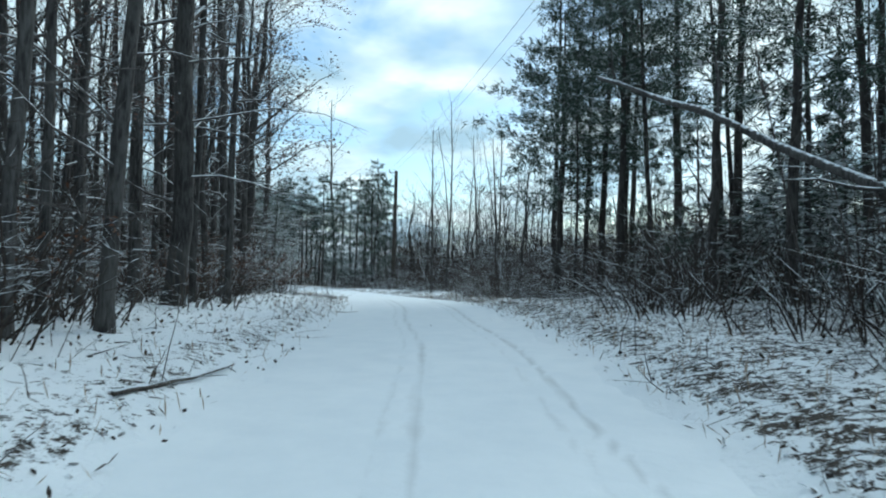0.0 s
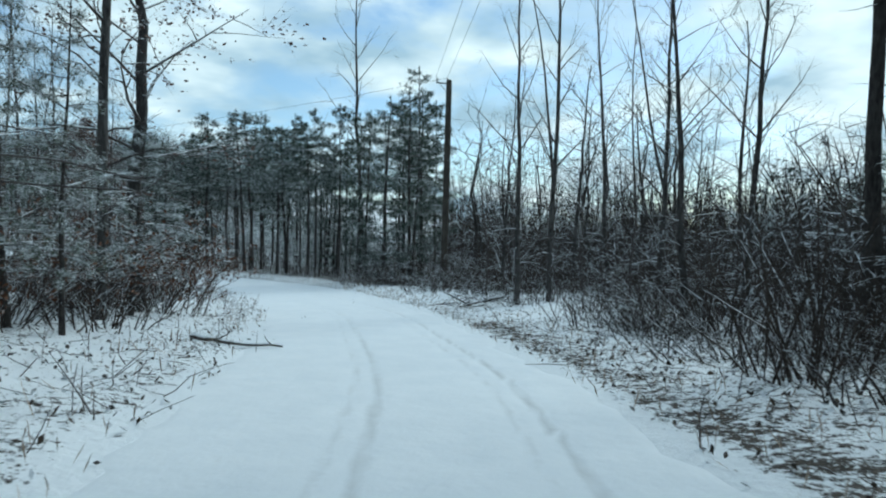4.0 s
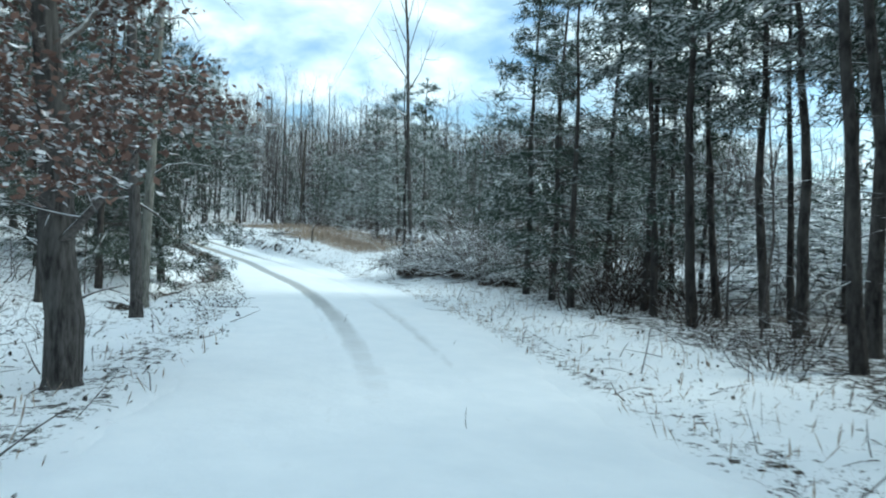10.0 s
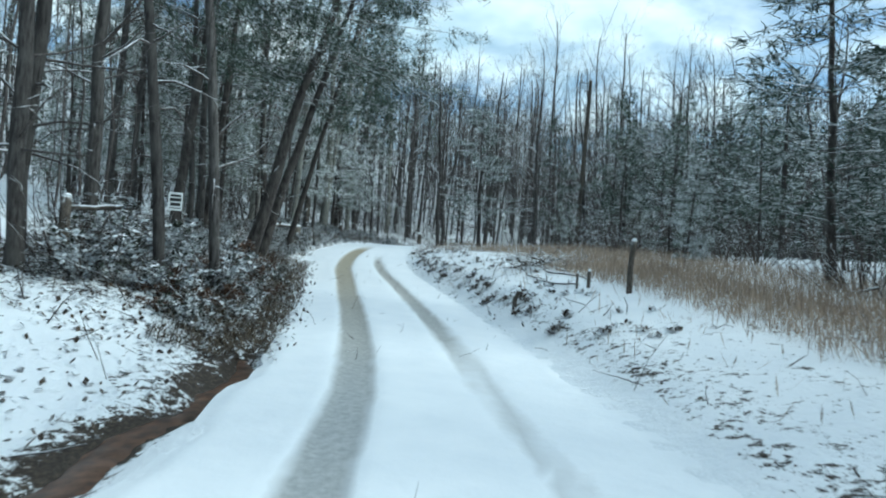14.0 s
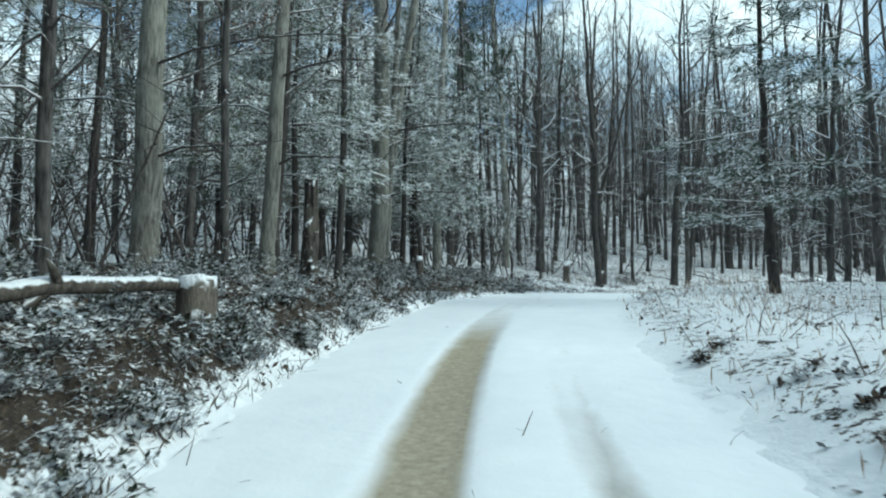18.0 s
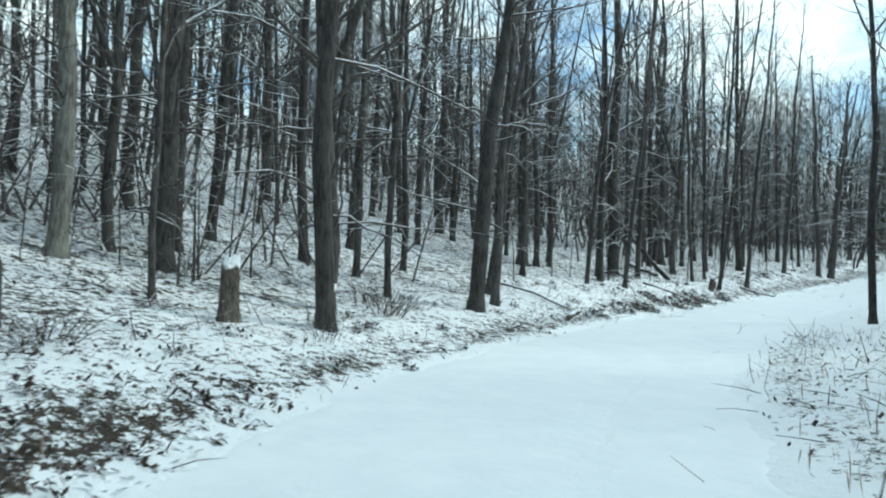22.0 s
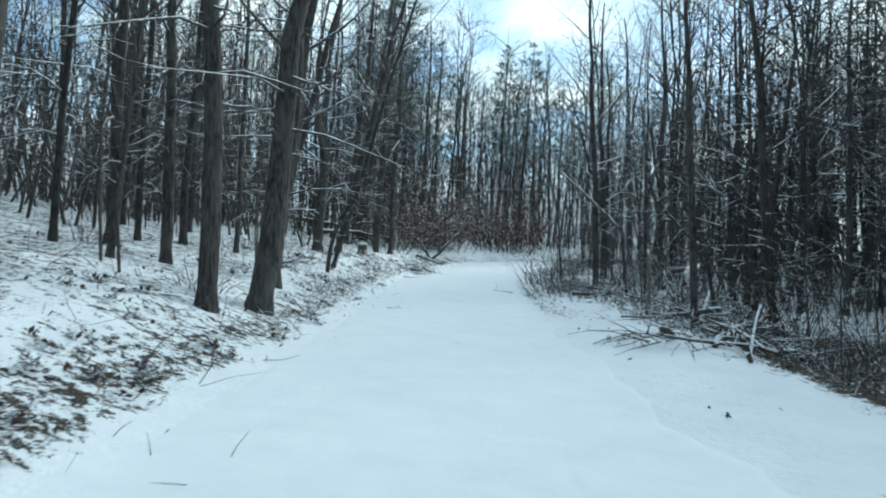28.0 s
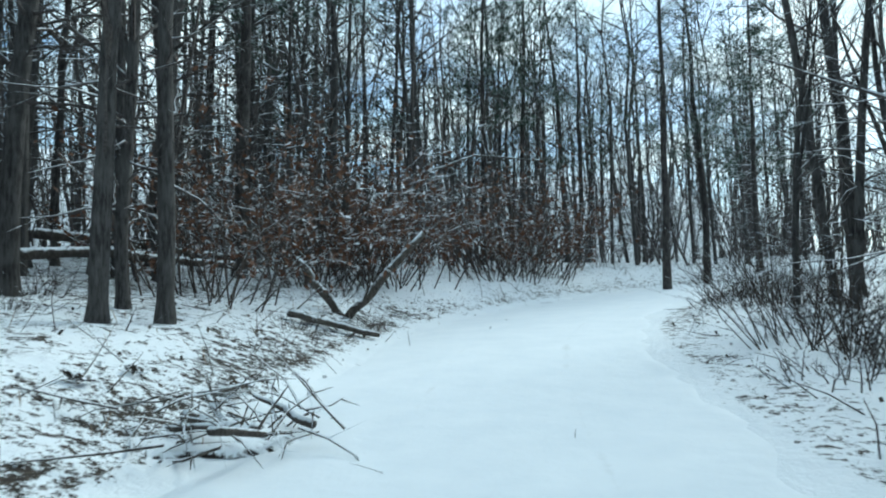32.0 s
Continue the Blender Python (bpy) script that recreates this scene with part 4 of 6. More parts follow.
BARE_D = [(-101.0, 117.9, 0.15, 0, 198), (-101.5, 119.6, 0.41, 1, 34), (-91.6, 118.2, 0.22, 1, 214), (-91.0, 119.2, 0.24, 1, 24), (-89.6, 121.4, 0.16, 1, 24), (-115.3, 122.6, 0.32, 1, 34), (-101.1, 125.2, 0.11, 2, 194), (-100.2, 125.9, 0.18, 7, 14), (-103.4, 127.5, 0.32, 1, 34), (-102.0, 128.0, 0.18, 2, 194), (-100.5, 129.2, 0.19, 5, 14), (-102.4, 130.5, 0.19, 1, 14), (-106.9, 130.5, 0.23, 3, 194), (-106.2, 131.1, 0.5, 3, 194), (-107.3, 132.0, 0.42, 0, 198), (-108.3, 135.3, 0.26, 3, 194), (-104.1, 136.0, 0.33, 2, 194), (-102.9, 139.1, 0.24, 1, 14), (-102.4, 143.0, 0.29, 0, 8)]
BARE_E = [(-102.3, 144.7, 0.41, 9, 8), (-105.0, 146.5, 0.22, 2, 188), (-103.4, 148.0, 0.32, 3, 14), (-104.4, 150.2, 0.39, 1, 8), (-104.7, 156.6, 0.15, 12, 8), (-106.7, 156.6, 0.23, 10, 8), (-95.9, 161.6, 0.24, 2, 188), (-106.9, 161.6, 0.47, 1, 188), (-93.1, 164.4, 0.22, 2, 188), (-106.7, 163.7, 0.3, 11, 8), (-95.4, 165.4, 0.28, 2, 188), (-106.4, 169.4, 0.25, 1, 5), (-105.8, 170.0, 0.22, 0, 5), (-106.8, 170.8, 0.23, 0, 188), (-95.0, 171.3, 0.32, 2, 188), (-92.5, 171.3, 0.27, 0, 188), (-111.0, 174.6, 0.34, 1, 5), (-111.0, 175.7, 0.19, 1, 5)]
BARE_F = [(-109.2, 176.7, 0.47, 2, 5), (-94.3, 176.2, 0.18, 5, 5), (-94.3, 177.0, 0.19, 5, 185), (-105.9, 181.3, 0.16, 1, 5), (-93.0, 178.9, 0.32, 1, 188), (-103.0, 194.6, 0.21, 1, 5)]
PINE_A = [(4.6, 26.0, 0.13, 1, 2), (5.3, 33.5, 0.18, 1, 2), (-12.6, 66.1, 0.26, 2, 215), (-8.6, 70.5, 0.26, 2, 206), (-14.6, 66.7, 0.24, 2, 215), (-14.3, 67.7, 0.26, 2, 215), (-13.0, 70.5, 0.26, 2, 206), (-17.4, 69.2, 0.21, 2, 224), (-17.7, 70.9, 0.26, 2, 206), (-19.3, 72.6, 0.26, 2, 215), (-20.3, 73.8, 0.22, 2, 224), (-21.3, 72.7, 0.24, 2, 224), (-21.7, 74.8, 0.26, 2, 215), (-22.7, 73.7, 0.23, 2, 224)]
HEMLOCK_B = [(-9.3, 39.8, 0.13, 3, 20)]
HEMLOCK_A = [(-36.7, 69.1, 0.2, 2, 234), (-38.9, 66.4, 0.2, 2, 234), (-41.6, 66.9, 0.2, 2, 60), (-45.2, 67.4, 0.22, 2, 60), (-49.6, 67.9, 0.22, 2, 60), (-34.6, 66.4, 0.17, 2, 60)]
SKIRT_A = [(-5.5, 57.6, 0.18, 1, 0), (-5.3, 60.6, 0.18, 1, 0), (-7.0, 59.4, 0.18, 1, 0), (-6.6, 63.4, 0.2, 1, 0), (-24.8, 73.6, 0.18, 1, 0), (-26.0, 74.5, 0.18, 1, 0), (-27.3, 75.1, 0.19, 1, 0), (-23.4, 74.6, 0.2, 1, 0), (-25.6, 76.4, 0.2, 1, 0)]
PINE_B = [(-40.4, 82.7, 0.15, 1, 240), (-41.6, 85.2, 0.14, 1, 234), (-45.6, 87.0, 0.16, 1, 240), (-48.4, 88.0, 0.18, 2, 240), (-46.8, 90.4, 0.16, 2, 240), (-77.1, 95.9, 0.22, 1, 240)]
EDGE_A = [(4.4, 28.3, 0.28, 1, 2)]
TALL_A = [(6.3, 26.4, 0.26, 1, 2), (7.2, 29.5, 0.3, 1, 2), (6.0, 31.2, 0.24, 1, 2), (8.4, 33.0, 0.28, 1, 2), (5.7, 38.3, 0.3, 1, 2), (-94.9, 95.1, 0.17, 2, 238), (-96.4, 96.8, 0.16, 2, 238), (-104.0, 102.8, 0.32, 1, 69), (-102.3, 193.5, 0.28, 1, 5), (-100.6, 195.1, 0.26, 2, 5), (-95.4, 188.6, 0.28, 1, 5), (-93.2, 191.5, 0.3, 2, 185), (-97.6, 199.0, 0.3, 1, 5), (-90.2, 194.2, 0.3, 1, 5)]
BANK_A = [(-59.4, 79.2, 0.36, 16, 68), (-60.3, 79.7, 0.26, 15, 66), (-66.0, 81.8, 0.22, 13, 68), (-60.6, 77.3, 0.32, 4, 68), (-64.2, 78.6, 0.3, 5, 68), (-70.5, 81.9, 0.31, 3, 248)]
PALE_A = [(-31.5, 66.2, 0.21, 1, 51), (-77.1, 82.7, 0.47, 1, 72), (-76.9, 84.7, 0.27, 3, 69), (-82.0, 87.8, 0.45, 1, 64), (-82.6, 88.2, 0.18, 3, 64), (-84.6, 88.5, 0.31, 7, 69), (-89.7, 91.9, 0.31, 1, 58), (-98.9, 98.5, 0.35, 2, 227)]
LEAFY_A = [(-7.8, 28.4, 0.45, 2, 2), (-9.4, 33.1, 0.5, 2, 2), (-9.8, 41.2, 0.38, 1, 6), (-75.3, 84.0, 0.12, 0, 252)]
OAK_A = [(-22.7, 61.4, 0.37, 0, 44)]
TAKEN = []
own = random.Random(3)
STEM = {"BARE": .155, "PINE": .1, "TALL": .17, "PALE": .17, "LEAFY": .13, "OAK": .15, "BANK": .165}


def stand(rows, kinds, stem, tall=(.85, 1.12)):
    for x, y, across, lean, to in rows:
        TAKEN.append((x, y))
        near = abs(along(x, y)[1][0]) < 4.6
        choice = T_HERO if near and kinds is T_BARE else kinds
        set_at(own.choice(choice), x, y, own.uniform(0, 360), own.uniform(*tall), min(max(across / 2 / stem, .5), 1.7), lean, to)


stand(BARE_A, T_BARE, STEM["BARE"])
stand(BARE_LOW, T_BARE, STEM["BARE"], (.48, .62))
stand(BARE_B, T_BARE, STEM["BARE"], (.8, 1.02))
stand(BARE_C, T_BARE, STEM["BARE"], (.8, 1.05))
stand(BARE_D, T_BARE, STEM["BARE"], (.9, 1.1))
stand(BARE_E, T_BARE, STEM["BARE"], (.75, .98))
stand(BARE_F, T_BARE, STEM["BARE"])
stand(PINE_A, T_PINE, STEM["PINE"], (.84, .96))
stand(SKIRT_A, T_SKIRT, .095, (.86, .98))
stand([(-12.0, 70.2, .2, 1, 0), (-12.9, 72.1, .2, 1, 0), (-11.4, 68.4, .18, 1, 0), (-10.4, 70.0, .2, 1, 0)], T_SKIRT, .095, (.8, .95))
stand(PINE_B, T_FULL, .073, (.86, 1.0))
stand(EDGE_A, T_EDGE, .15, (1, 1))
stand(TALL_A, T_TALL_PINE, STEM["TALL"])
stand(BANK_A, T_BANK_PINE, STEM["BANK"])
stand(PALE_A, T_PALE, STEM["PALE"])
stand(LEAFY_A, T_LEAFY, STEM["LEAFY"])
stand(OAK_A, T_OAK, STEM["OAK"])
stand(HEMLOCK_A, T_DROOP, .1, (.9, 1.05))
stand([(-38.0, 68.2, .12, 4, 60), (-36.2, 68.0, .1, 3, 234), (-39.9, 68.3, .12, 3, 60)], T_DROOP, .1, (.42, .6))
stand(HEMLOCK_B, T_HEMLOCK, .1, (.45, .6))

# ---- the rest of the wood ----
rng = random.Random(5)


def free(x, y, gap):
    return all((x - a) ** 2 + (y - b) ** 2 > gap * gap for a, b in TAKEN)


def in_stand(x, y):
    """The pine stand ends in one line behind the first pole."""
    return x < -4.4 - .06 * (y - 55)


def open_ground(u, side, d):
    """The drive-in with its snowy slope, and the straw field: no trees."""
    return (side < 0 and 12.7 < u < 15.35 and d < 6.4 - .8 * abs(u - 14)) or (side > 0 and 14.2 < u < 19.2 and d < 7.5)


def spots(n, u0, u1, side, d0, d1, power=1.0):
    for _ in range(n):
        u = rng.uniform(u0, u1)
        f = (u - UNIT[0]) / .1
        k = int(f)
        d = d0 + (d1 - d0) * rng.random() ** power
        x, y = LINE[k, :2] + (LINE[min(k + 1, len(LINE) - 1), :2] - LINE[k, :2]) * (f - k) + np.array((AHEAD[k, 1], -AHEAD[k, 0])) * side * d
        if abs(along(x, y)[1][0]) >= d0 * .96 and not open_ground(u, side, d) and not on_drive(x, y):
            yield x, y


def scatter(n, u0, u1, side, d0, d1, templates, size, gap=1.0, power=1.0, slim=(.7, 1.05), lean=4, where=None):
    for x, y in spots(n, u0, u1, side, d0, d1, power):
        if not free(x, y, gap) or (where and not where(x, y)):
            continue
        TAKEN.append((x, y))
        s = rng.uniform(*size)
        set_at(rng.choice(templates), x, y, rng.uniform(0, 360), s, s * rng.uniform(*slim), rng.uniform(0, lean), rng.uniform(0, 360))


def undergrowth(n, u0, u1, side, d0, d1, templates, size, power=1.0):
    for x, y in spots(n, u0, u1, side, d0, d1, power):
        s = rng.uniform(*size)
        set_at(rng.choice(templates), x, y, rng.uniform(0, 360), s * rng.uniform(.8, 1.1), s, rng.uniform(0, 10), rng.uniform(0, 360), .03)


# beginning: high wood on both banks
scatter(60, -1, 5.6, -1, 5.2, 13, T_BARE, (.7, 1.05))
scatter(22, 0, 5.6, -1, 5.2, 11, T_LEAFY, (.8, 1.1))
scatter(9, -1, 4.4, 1, 6.5, 13, T_BARE + T_LEAFY, (.7, .95))
scatter(14, 3.6, 5.0, 1, 6.2, 12, T_TALL_PINE, (.75, 1.0))
scatter(9, 2.2, 4, 1, 7, 12, T_TALL_PINE, (.75, .95), 1.6)
scatter(12, 1.6, 4.8, 1, 7.5, 14, T_SKIRT, (.6, .95), 1.2)
undergrowth(26, -1, 6, -1, 4.6, 9, T_BRUSH, (.9, 1.4))
undergrowth(24, -1, 5.5, 1, 4.2, 9, T_BRUSH, (.9, 1.5))
undergrowth(11, 0, 5.2, -1, 5.4, 8.5, T_RUST, (.6, .9))
scatter(7, 4, 6.4, -1, 4.4, 8, T_HEMLOCK, (.55, .8), 1.4)
# low wood beside the pole, then the pine stand
scatter(16, 4.8, 9, 1, 6, 18, T_SAP + T_BARE[2:3], (.55, .9), 1.0)
scatter(20, 4.8, 9.5, 1, 5.2, 14, T_SAP, (.8, 1.2), .8)
undergrowth(52, 4.6, 9.3, 1, 4.8, 11, T_BRUSH, (.9, 1.5), .8)
scatter(62, 8.6, 12.6, 1, 5.4, 11, T_PINE, (.82, .95), .95, .8, (.75, .95), 2, in_stand)
scatter(10, 12.0, 12.9, 1, 5.4, 8.5, T_SKIRT, (.85, 1.0), 1.0)
scatter(18, 9, 13.2, 1, 5, 10, T_SAP, (.6, 1.0), .6)
undergrowth(16, 9, 13.2, 1, 5, 9, T_BRUSH[1:2] + T_BRUSH[3:], (.5, .8))
scatter(14, 6.8, 12.6, -1, 6, 14, T_BARE + T_LEAFY, (.45, .7), 1.5)
scatter(30, 6.5, 13, -1, 4.6, 11, T_SAP, (.6, 1.1), .8)
undergrowth(10, 6, 9.4, -1, 4.3, 7, T_RUST, (.8, 1.2))
undergrowth(20, 6.2, 9.3, -1, 4.2, 8, T_BRUSH, (.8, 1.4))
undergrowth(22, 9.3, 12.8, -1, 4.2, 9, T_BRUSH, (.6, 1.0))
scatter(16, 12.8, 15.9, -1, 6.6, 12, T_HEMLOCK + T_TALL_PINE, (.75, 1.05), 1.1)
scatter(14, 14.6, 16.6, -1, 4.4, 9, T_BARE + T_SAP, (.7, 1.0), .8)
undergrowth(16, 12.6, 15.6, -1, 6, 9, T_BRUSH, (.6, 1.0))
for x, y, s in ((-37.6, 67.6, .7), (-39.5, 67.9, .8), (-50.3, 75.3, 1.1), (-51.6, 75.9, 1.3), (-52.6, 75.2, 1.2), (-51.2, 77.0, 1.1), (-54.0, 75.6, 1.2), (-50.1, 76.4, .9)):
    set_at(T_LAUREL[2], x, y, rng.uniform(0, 360), s, s * 1.2)
undergrowth(16, 12, 13.7, 1, 5.6, 8.5, T_BRUSH, (1.1, 1.6))
scatter(6, 12, 13.8, 1, 6.5, 10, T_SAP, (.6, .9), .8)
# past the drive-in: mixed wood on the bank, field across the road
scatter(10, 13.2, 14.8, 1, 8, 13, T_FULL + T_SAP, (.45, .7), 1.4)
scatter(30, 14.4, 20, 1, 8.5, 16, T_FULL + T_YOUNG, (.45, .75), 1.3)
scatter(6, 15.5, 20, 1, 9, 16, T_BARE, (.4, .5), 1.5)
scatter(16, 16.5, 20.5, 1, 9, 18, T_FULL + T_SKIRT, (.55, .8), 1.6)
undergrowth(22, 13.6, 20, 1, 7.8, 12, T_BRUSH, (.8, 1.3))
scatter(20, 15.3, 22.6, -1, 4.8, 14, T_BARE + T_BARE + T_LEAFY, (.75, 1.0), 1.4, 1.0, (.5, .8))
scatter(56, 17.0, 22.6, -1, 4.4, 10, T_HEMLOCK, (.7, 1.2), 1.1, 1.1, (.75, 1.0))
scatter(5, 17, 22, -1, 5, 8, T_YOUNG, (.6, 1.0), 1.0)
scatter(4, 17.2, 22.6, -1, 6, 11, T_BANK_PINE, (.75, 1.0), 1.6)
scatter(9, 19, 23, -1, 5.5, 10, T_LEAFY, (.9, 1.15), 1.4)
scatter(5, 17.5, 23, -1, 7.5, 13, T_PINE, (.6, .9), 1.2)
scatter(26, 15.3, 22.5, -1, 4.2, 11, T_SAP, (.6, 1.1), .7)
undergrowth(215, 15.4, 22.6, -1, 2.15, 5.2, T_LAUREL, (.35, .8), 1.1)
undergrowth(20, 15.5, 17.4, -1, 2.2, 3.4, T_BRACKEN, (.4, .65))
undergrowth(60, 18.6, 21.6, -1, 2.2, 4.4, T_LAUREL, (.35, .7))
undergrowth(14, 14.9, 22, -1, 4, 9, T_BRUSH, (.6, .9))
# open hardwoods on the slope, brushy hollow across the road
scatter(30, 22.4, 26.4, 1, 6, 16, T_BARE, (.65, .95), 1.5)
scatter(14, 19.4, 23, 1, 7, 16, T_BARE + T_FULL, (.45, .62), 1.5)
scatter(46, 23, 35, -1, 6.5, 18, T_BARE, (.8, 1.05), 1.4)
scatter(24, 22.8, 27, -1, 6, 18, T_BARE + T_SAP[3:], (.8, 1.05), 1.0, 1.0, (.5, .8))
scatter(24, 25.5, 31.5, -1, 4.6, 11, T_BARE + T_CROOK, (.75, 1.0), 1.1, 1.0, (.5, .8))
scatter(30, 26, 33, -1, 5, 12, T_SAP[3:], (.8, 1.2), .8)
scatter(90, 21.8, 36, -1, 3.7, 13, T_SAP, (.4, 1.0), .6)
undergrowth(18, 23, 34, -1, 3.4, 9, T_BRUSH[3:], (.35, .7))
scatter(36, 25.5, 36, 1, 5.2, 14, T_BARE, (.7, 1.0), 1.3, 1.0, (.6, .85))
scatter(60, 24.5, 35.5, 1, 5.4, 12, T_SAP, (.6, 1.1), .7)
undergrowth(44, 25.6, 36.5, 1, 5.3, 9.5, T_BRUSH, (.6, 1.05), .8)
undergrowth(46, 25.6, 31, 1, 5.1, 7, T_BRAMBLE, (.6, 1.1))
undergrowth(30, 31, 36, 1, 3.3, 5.4, T_BRAMBLE, (.55, 1.0))
undergrowth(36, 22.5, 34, -1, 2.7, 5.4, T_BRAMBLE, (.35, .7))
undergrowth(16, -1, 5, 1, 3.4, 6, T_BRAMBLE, (.6, 1.0))
undergrowth(30, 6.6, 9.6, 1, 4.6, 8, T_BRAMBLE, (.9, 1.7))
undergrowth(12, 4.6, 6.6, 1, 4.4, 6.5, T_BRAMBLE, (.8, 1.3))
for x, y, s in ((-104.8, 178.9, 1.4), (-105.6, 177.8, 1.2), (-104.2, 180.4, 1.5), (-106.3, 179.8, 1.6), (-105.2, 181.5, 1.4)):
    set_at(T_RUST[0], x, y, rng.uniform(0, 360), s, s * 1.05)
undergrowth(14, 32.2, 35.2, 1, 3.3, 5.2, T_BRUSH, (.6, 1.0))
scatter(12, 32, 36, 1, 3.8, 8, T_CROOK + T_SAP[3:], (.5, .8), .7)
undergrowth(7, 33.4, 35.5, -1, 4, 8, T_RUST, (1.1, 1.7))
scatter(16, 33.5, 37.8, -1, 4.5, 14, T_BARE + T_TALL_PINE, (.75, 1.05), 1.5)


# ---- joined woods further off ----
class Mass:
    """Joins many turned copies of small point sets into one mesh."""

    def __init__(self):
        self.v, self.f, self.n = [], [], 0

    def add(self, soup, x, y, z, turn, size, wide):
        c, s = math.cos(turn), math.sin(turn)
        p = soup[0]
        q = np.empty_like(p)
        q[:, 0], q[:, 1], q[:, 2] = (p[:, 0] * c - p[:, 1] * s) * wide + x, (p[:, 0] * s + p[:, 1] * c) * wide + y, p[:, 2] * size + z
        self.v.append(q)
        self.f += [tuple(k + self.n for k in face) for face in soup[1]]
        self.n += len(p)

    def thing(self, name, mat, label, category):
        me = mesh_of(name, np.concatenate(self.v).tolist(), self.f, mat)
        return tagged(new(name, me), label, category, kind="stuff")


def frozen(soup):
    return np.array([tuple(p) for p in soup.v]), soup.f


def far_tree(seed, h=16, r=.115):
    g = random.Random(seed)
    s = Soup()
    line = stem_line(g, h, h * .024, 5)
    s.tube(line, [r * (1 - .17 * k) for k in range(6)], 4)
    for k in range(11):
        a, f = k * 2.4, .28 + .7 * k / 11
        pts = branch_line(g, on_line(line, f), Vector((math.cos(a), math.sin(a), g.uniform(.4, 1.5))), h * g.uniform(.15, .28) * (1.2 - .6 * f), 2, .05)
        s.tube(pts[::2], [.04, .008], 3)
        for q in range(4):
            sub = branch_line(g, on_line(pts, g.uniform(.25, 1)), (pts[-1] - pts[0]).normalized() + unit(g) * .9, h * g.uniform(.06, .15), 1)
            s.needle(sub[0], sub[1] - sub[0], .02)
            for z in range(2):
                s.needle(sub[0].lerp(sub[1], g.uniform(.2, .9)), ((sub[1] - sub[0]).normalized() + unit(g) * .9) * h * g.uniform(.05, .1), .015)
    for k in range(12):
        p = on_line(line, g.uniform(.06, .45))
        s.needle(p, (unit(g, .5) + Vector((0, 0, .2))) * g.uniform(.8, 2.6), .02)
    return frozen(s)


def far_sapling(seed, h=6):
    """A loose clump of thin stems for the understorey."""
    g = random.Random(seed)
    s = Soup()
    for k in range(5):
        p = Vector((g.uniform(-1.6, 1.6), g.uniform(-1.6, 1.6), -.1))
        pts = branch_line(g, p, Vector((g.uniform(-.45, .45), g.uniform(-.45, .45), 1)), h * g.uniform(.5, 1.1), 2, .02, .08)
        s.tube(pts[::2], [.04, .01], 3)
        for q in range(15):
            f = g.uniform(.2, 1)
            s.needle(on_line(pts, f), (unit(g) + Vector((0, 0, .5))) * h * g.uniform(.09, .2), .019)
    return frozen(s)


def far_brush(seed, h=2.2):
    g = random.Random(seed)
    s = Soup()
    for k in range(9):
        pts = branch_line(g, Vector((g.uniform(-.9, .9), g.uniform(-.9, .9), -.1)), Vector((g.uniform(-.5, .5), g.uniform(-.5, .5), 1)), h * g.uniform(.5, 1.2), 2, -.05, .2)
        s.tube(pts[::2], [.013, .003], 3)
        for q in range(5):
            s.needle(on_line(pts, g.uniform(.2, 1)), (unit(g) + Vector((0, 0, .5))) * h * g.uniform(.14, .3), .012)
    return frozen(s)


def far_pine(seed, h=11):
    g = random.Random(seed)
    s = Soup()
    for k in range(120):
        f = g.uniform(.28, 1)
        a, reach = g.uniform(0, 6.28), 1.9 * (1.08 - f) ** .6 * g.uniform(.3, 1)
        p = Vector((math.cos(a) * reach, math.sin(a) * reach, h * f - reach * .15))
        for z in range(4):
            s.needle(p + unit(g) * .15, (Vector((math.cos(a), math.sin(a), -.1)) + unit(g) * .9).normalized() * g.uniform(.3, .55), g.uniform(.025, .05))
    return frozen(s)


def far_bushy_pine(seed, h=6):
    g = random.Random(seed)
    s = Soup()
    for k in range(150):
        f = g.uniform(.03, 1)
        a, reach = g.uniform(0, 6.28), 1.9 * (1.05 - f) ** .7 * g.uniform(.3, 1)
        p = Vector((math.cos(a) * reach, math.sin(a) * reach, h * f - reach * .2))
        for z in range(4):
            s.needle(p, (Vector((math.cos(a), math.sin(a), -.2)) + unit(g) * .8).normalized() * g.uniform(.25, .5), g.uniform(.025, .055))
    return frozen(s)


FAR_Y = [far_bushy_pine(k) for k in (21, 22)]
FAR_S = [far_sapling(k) for k in (11, 12, 13)]
FAR_T, FAR_B, FAR_P = [far_tree(k) for k in (1, 2, 3, 4)], [far_brush(k) for k in (5, 6, 7)], [far_pine(k) for k in (8, 9)]
woods, thicket, scrub, firs = Mass(), Mass(), Mass(), Mass()
pine_stems = Mass()
stem_soup = Soup()
stem_soup.tube([Vector((0, 0, -.3)), Vector((0, 0, 5)), Vector((0, 0, 10.6))], [.1, .075, .01], 5)
STEM_SOUP = frozen(stem_soup)


def plant(mass, kinds, n, u0, u1, side, d0, d1, size, wide=(.8, 1.2), power=1.0, stems=None, where=None):
    for x, y in spots(round(n * (.75 if kinds is FAR_B else 1)), u0, u1, side, d0, d1, power):
        if where and not where(x, y):
            continue
        s, w, a = rng.uniform(*size), rng.uniform(*wide), rng.uniform(0, 6.28)
        z = ground(x, y)
        mass.add(rng.choice(kinds), x, y, z, a, s, w)
        if stems:
            stems.add(STEM_SOUP, x, y, z, a, s, w)


def beyond(x, y):
    return not in_stand(x, y)


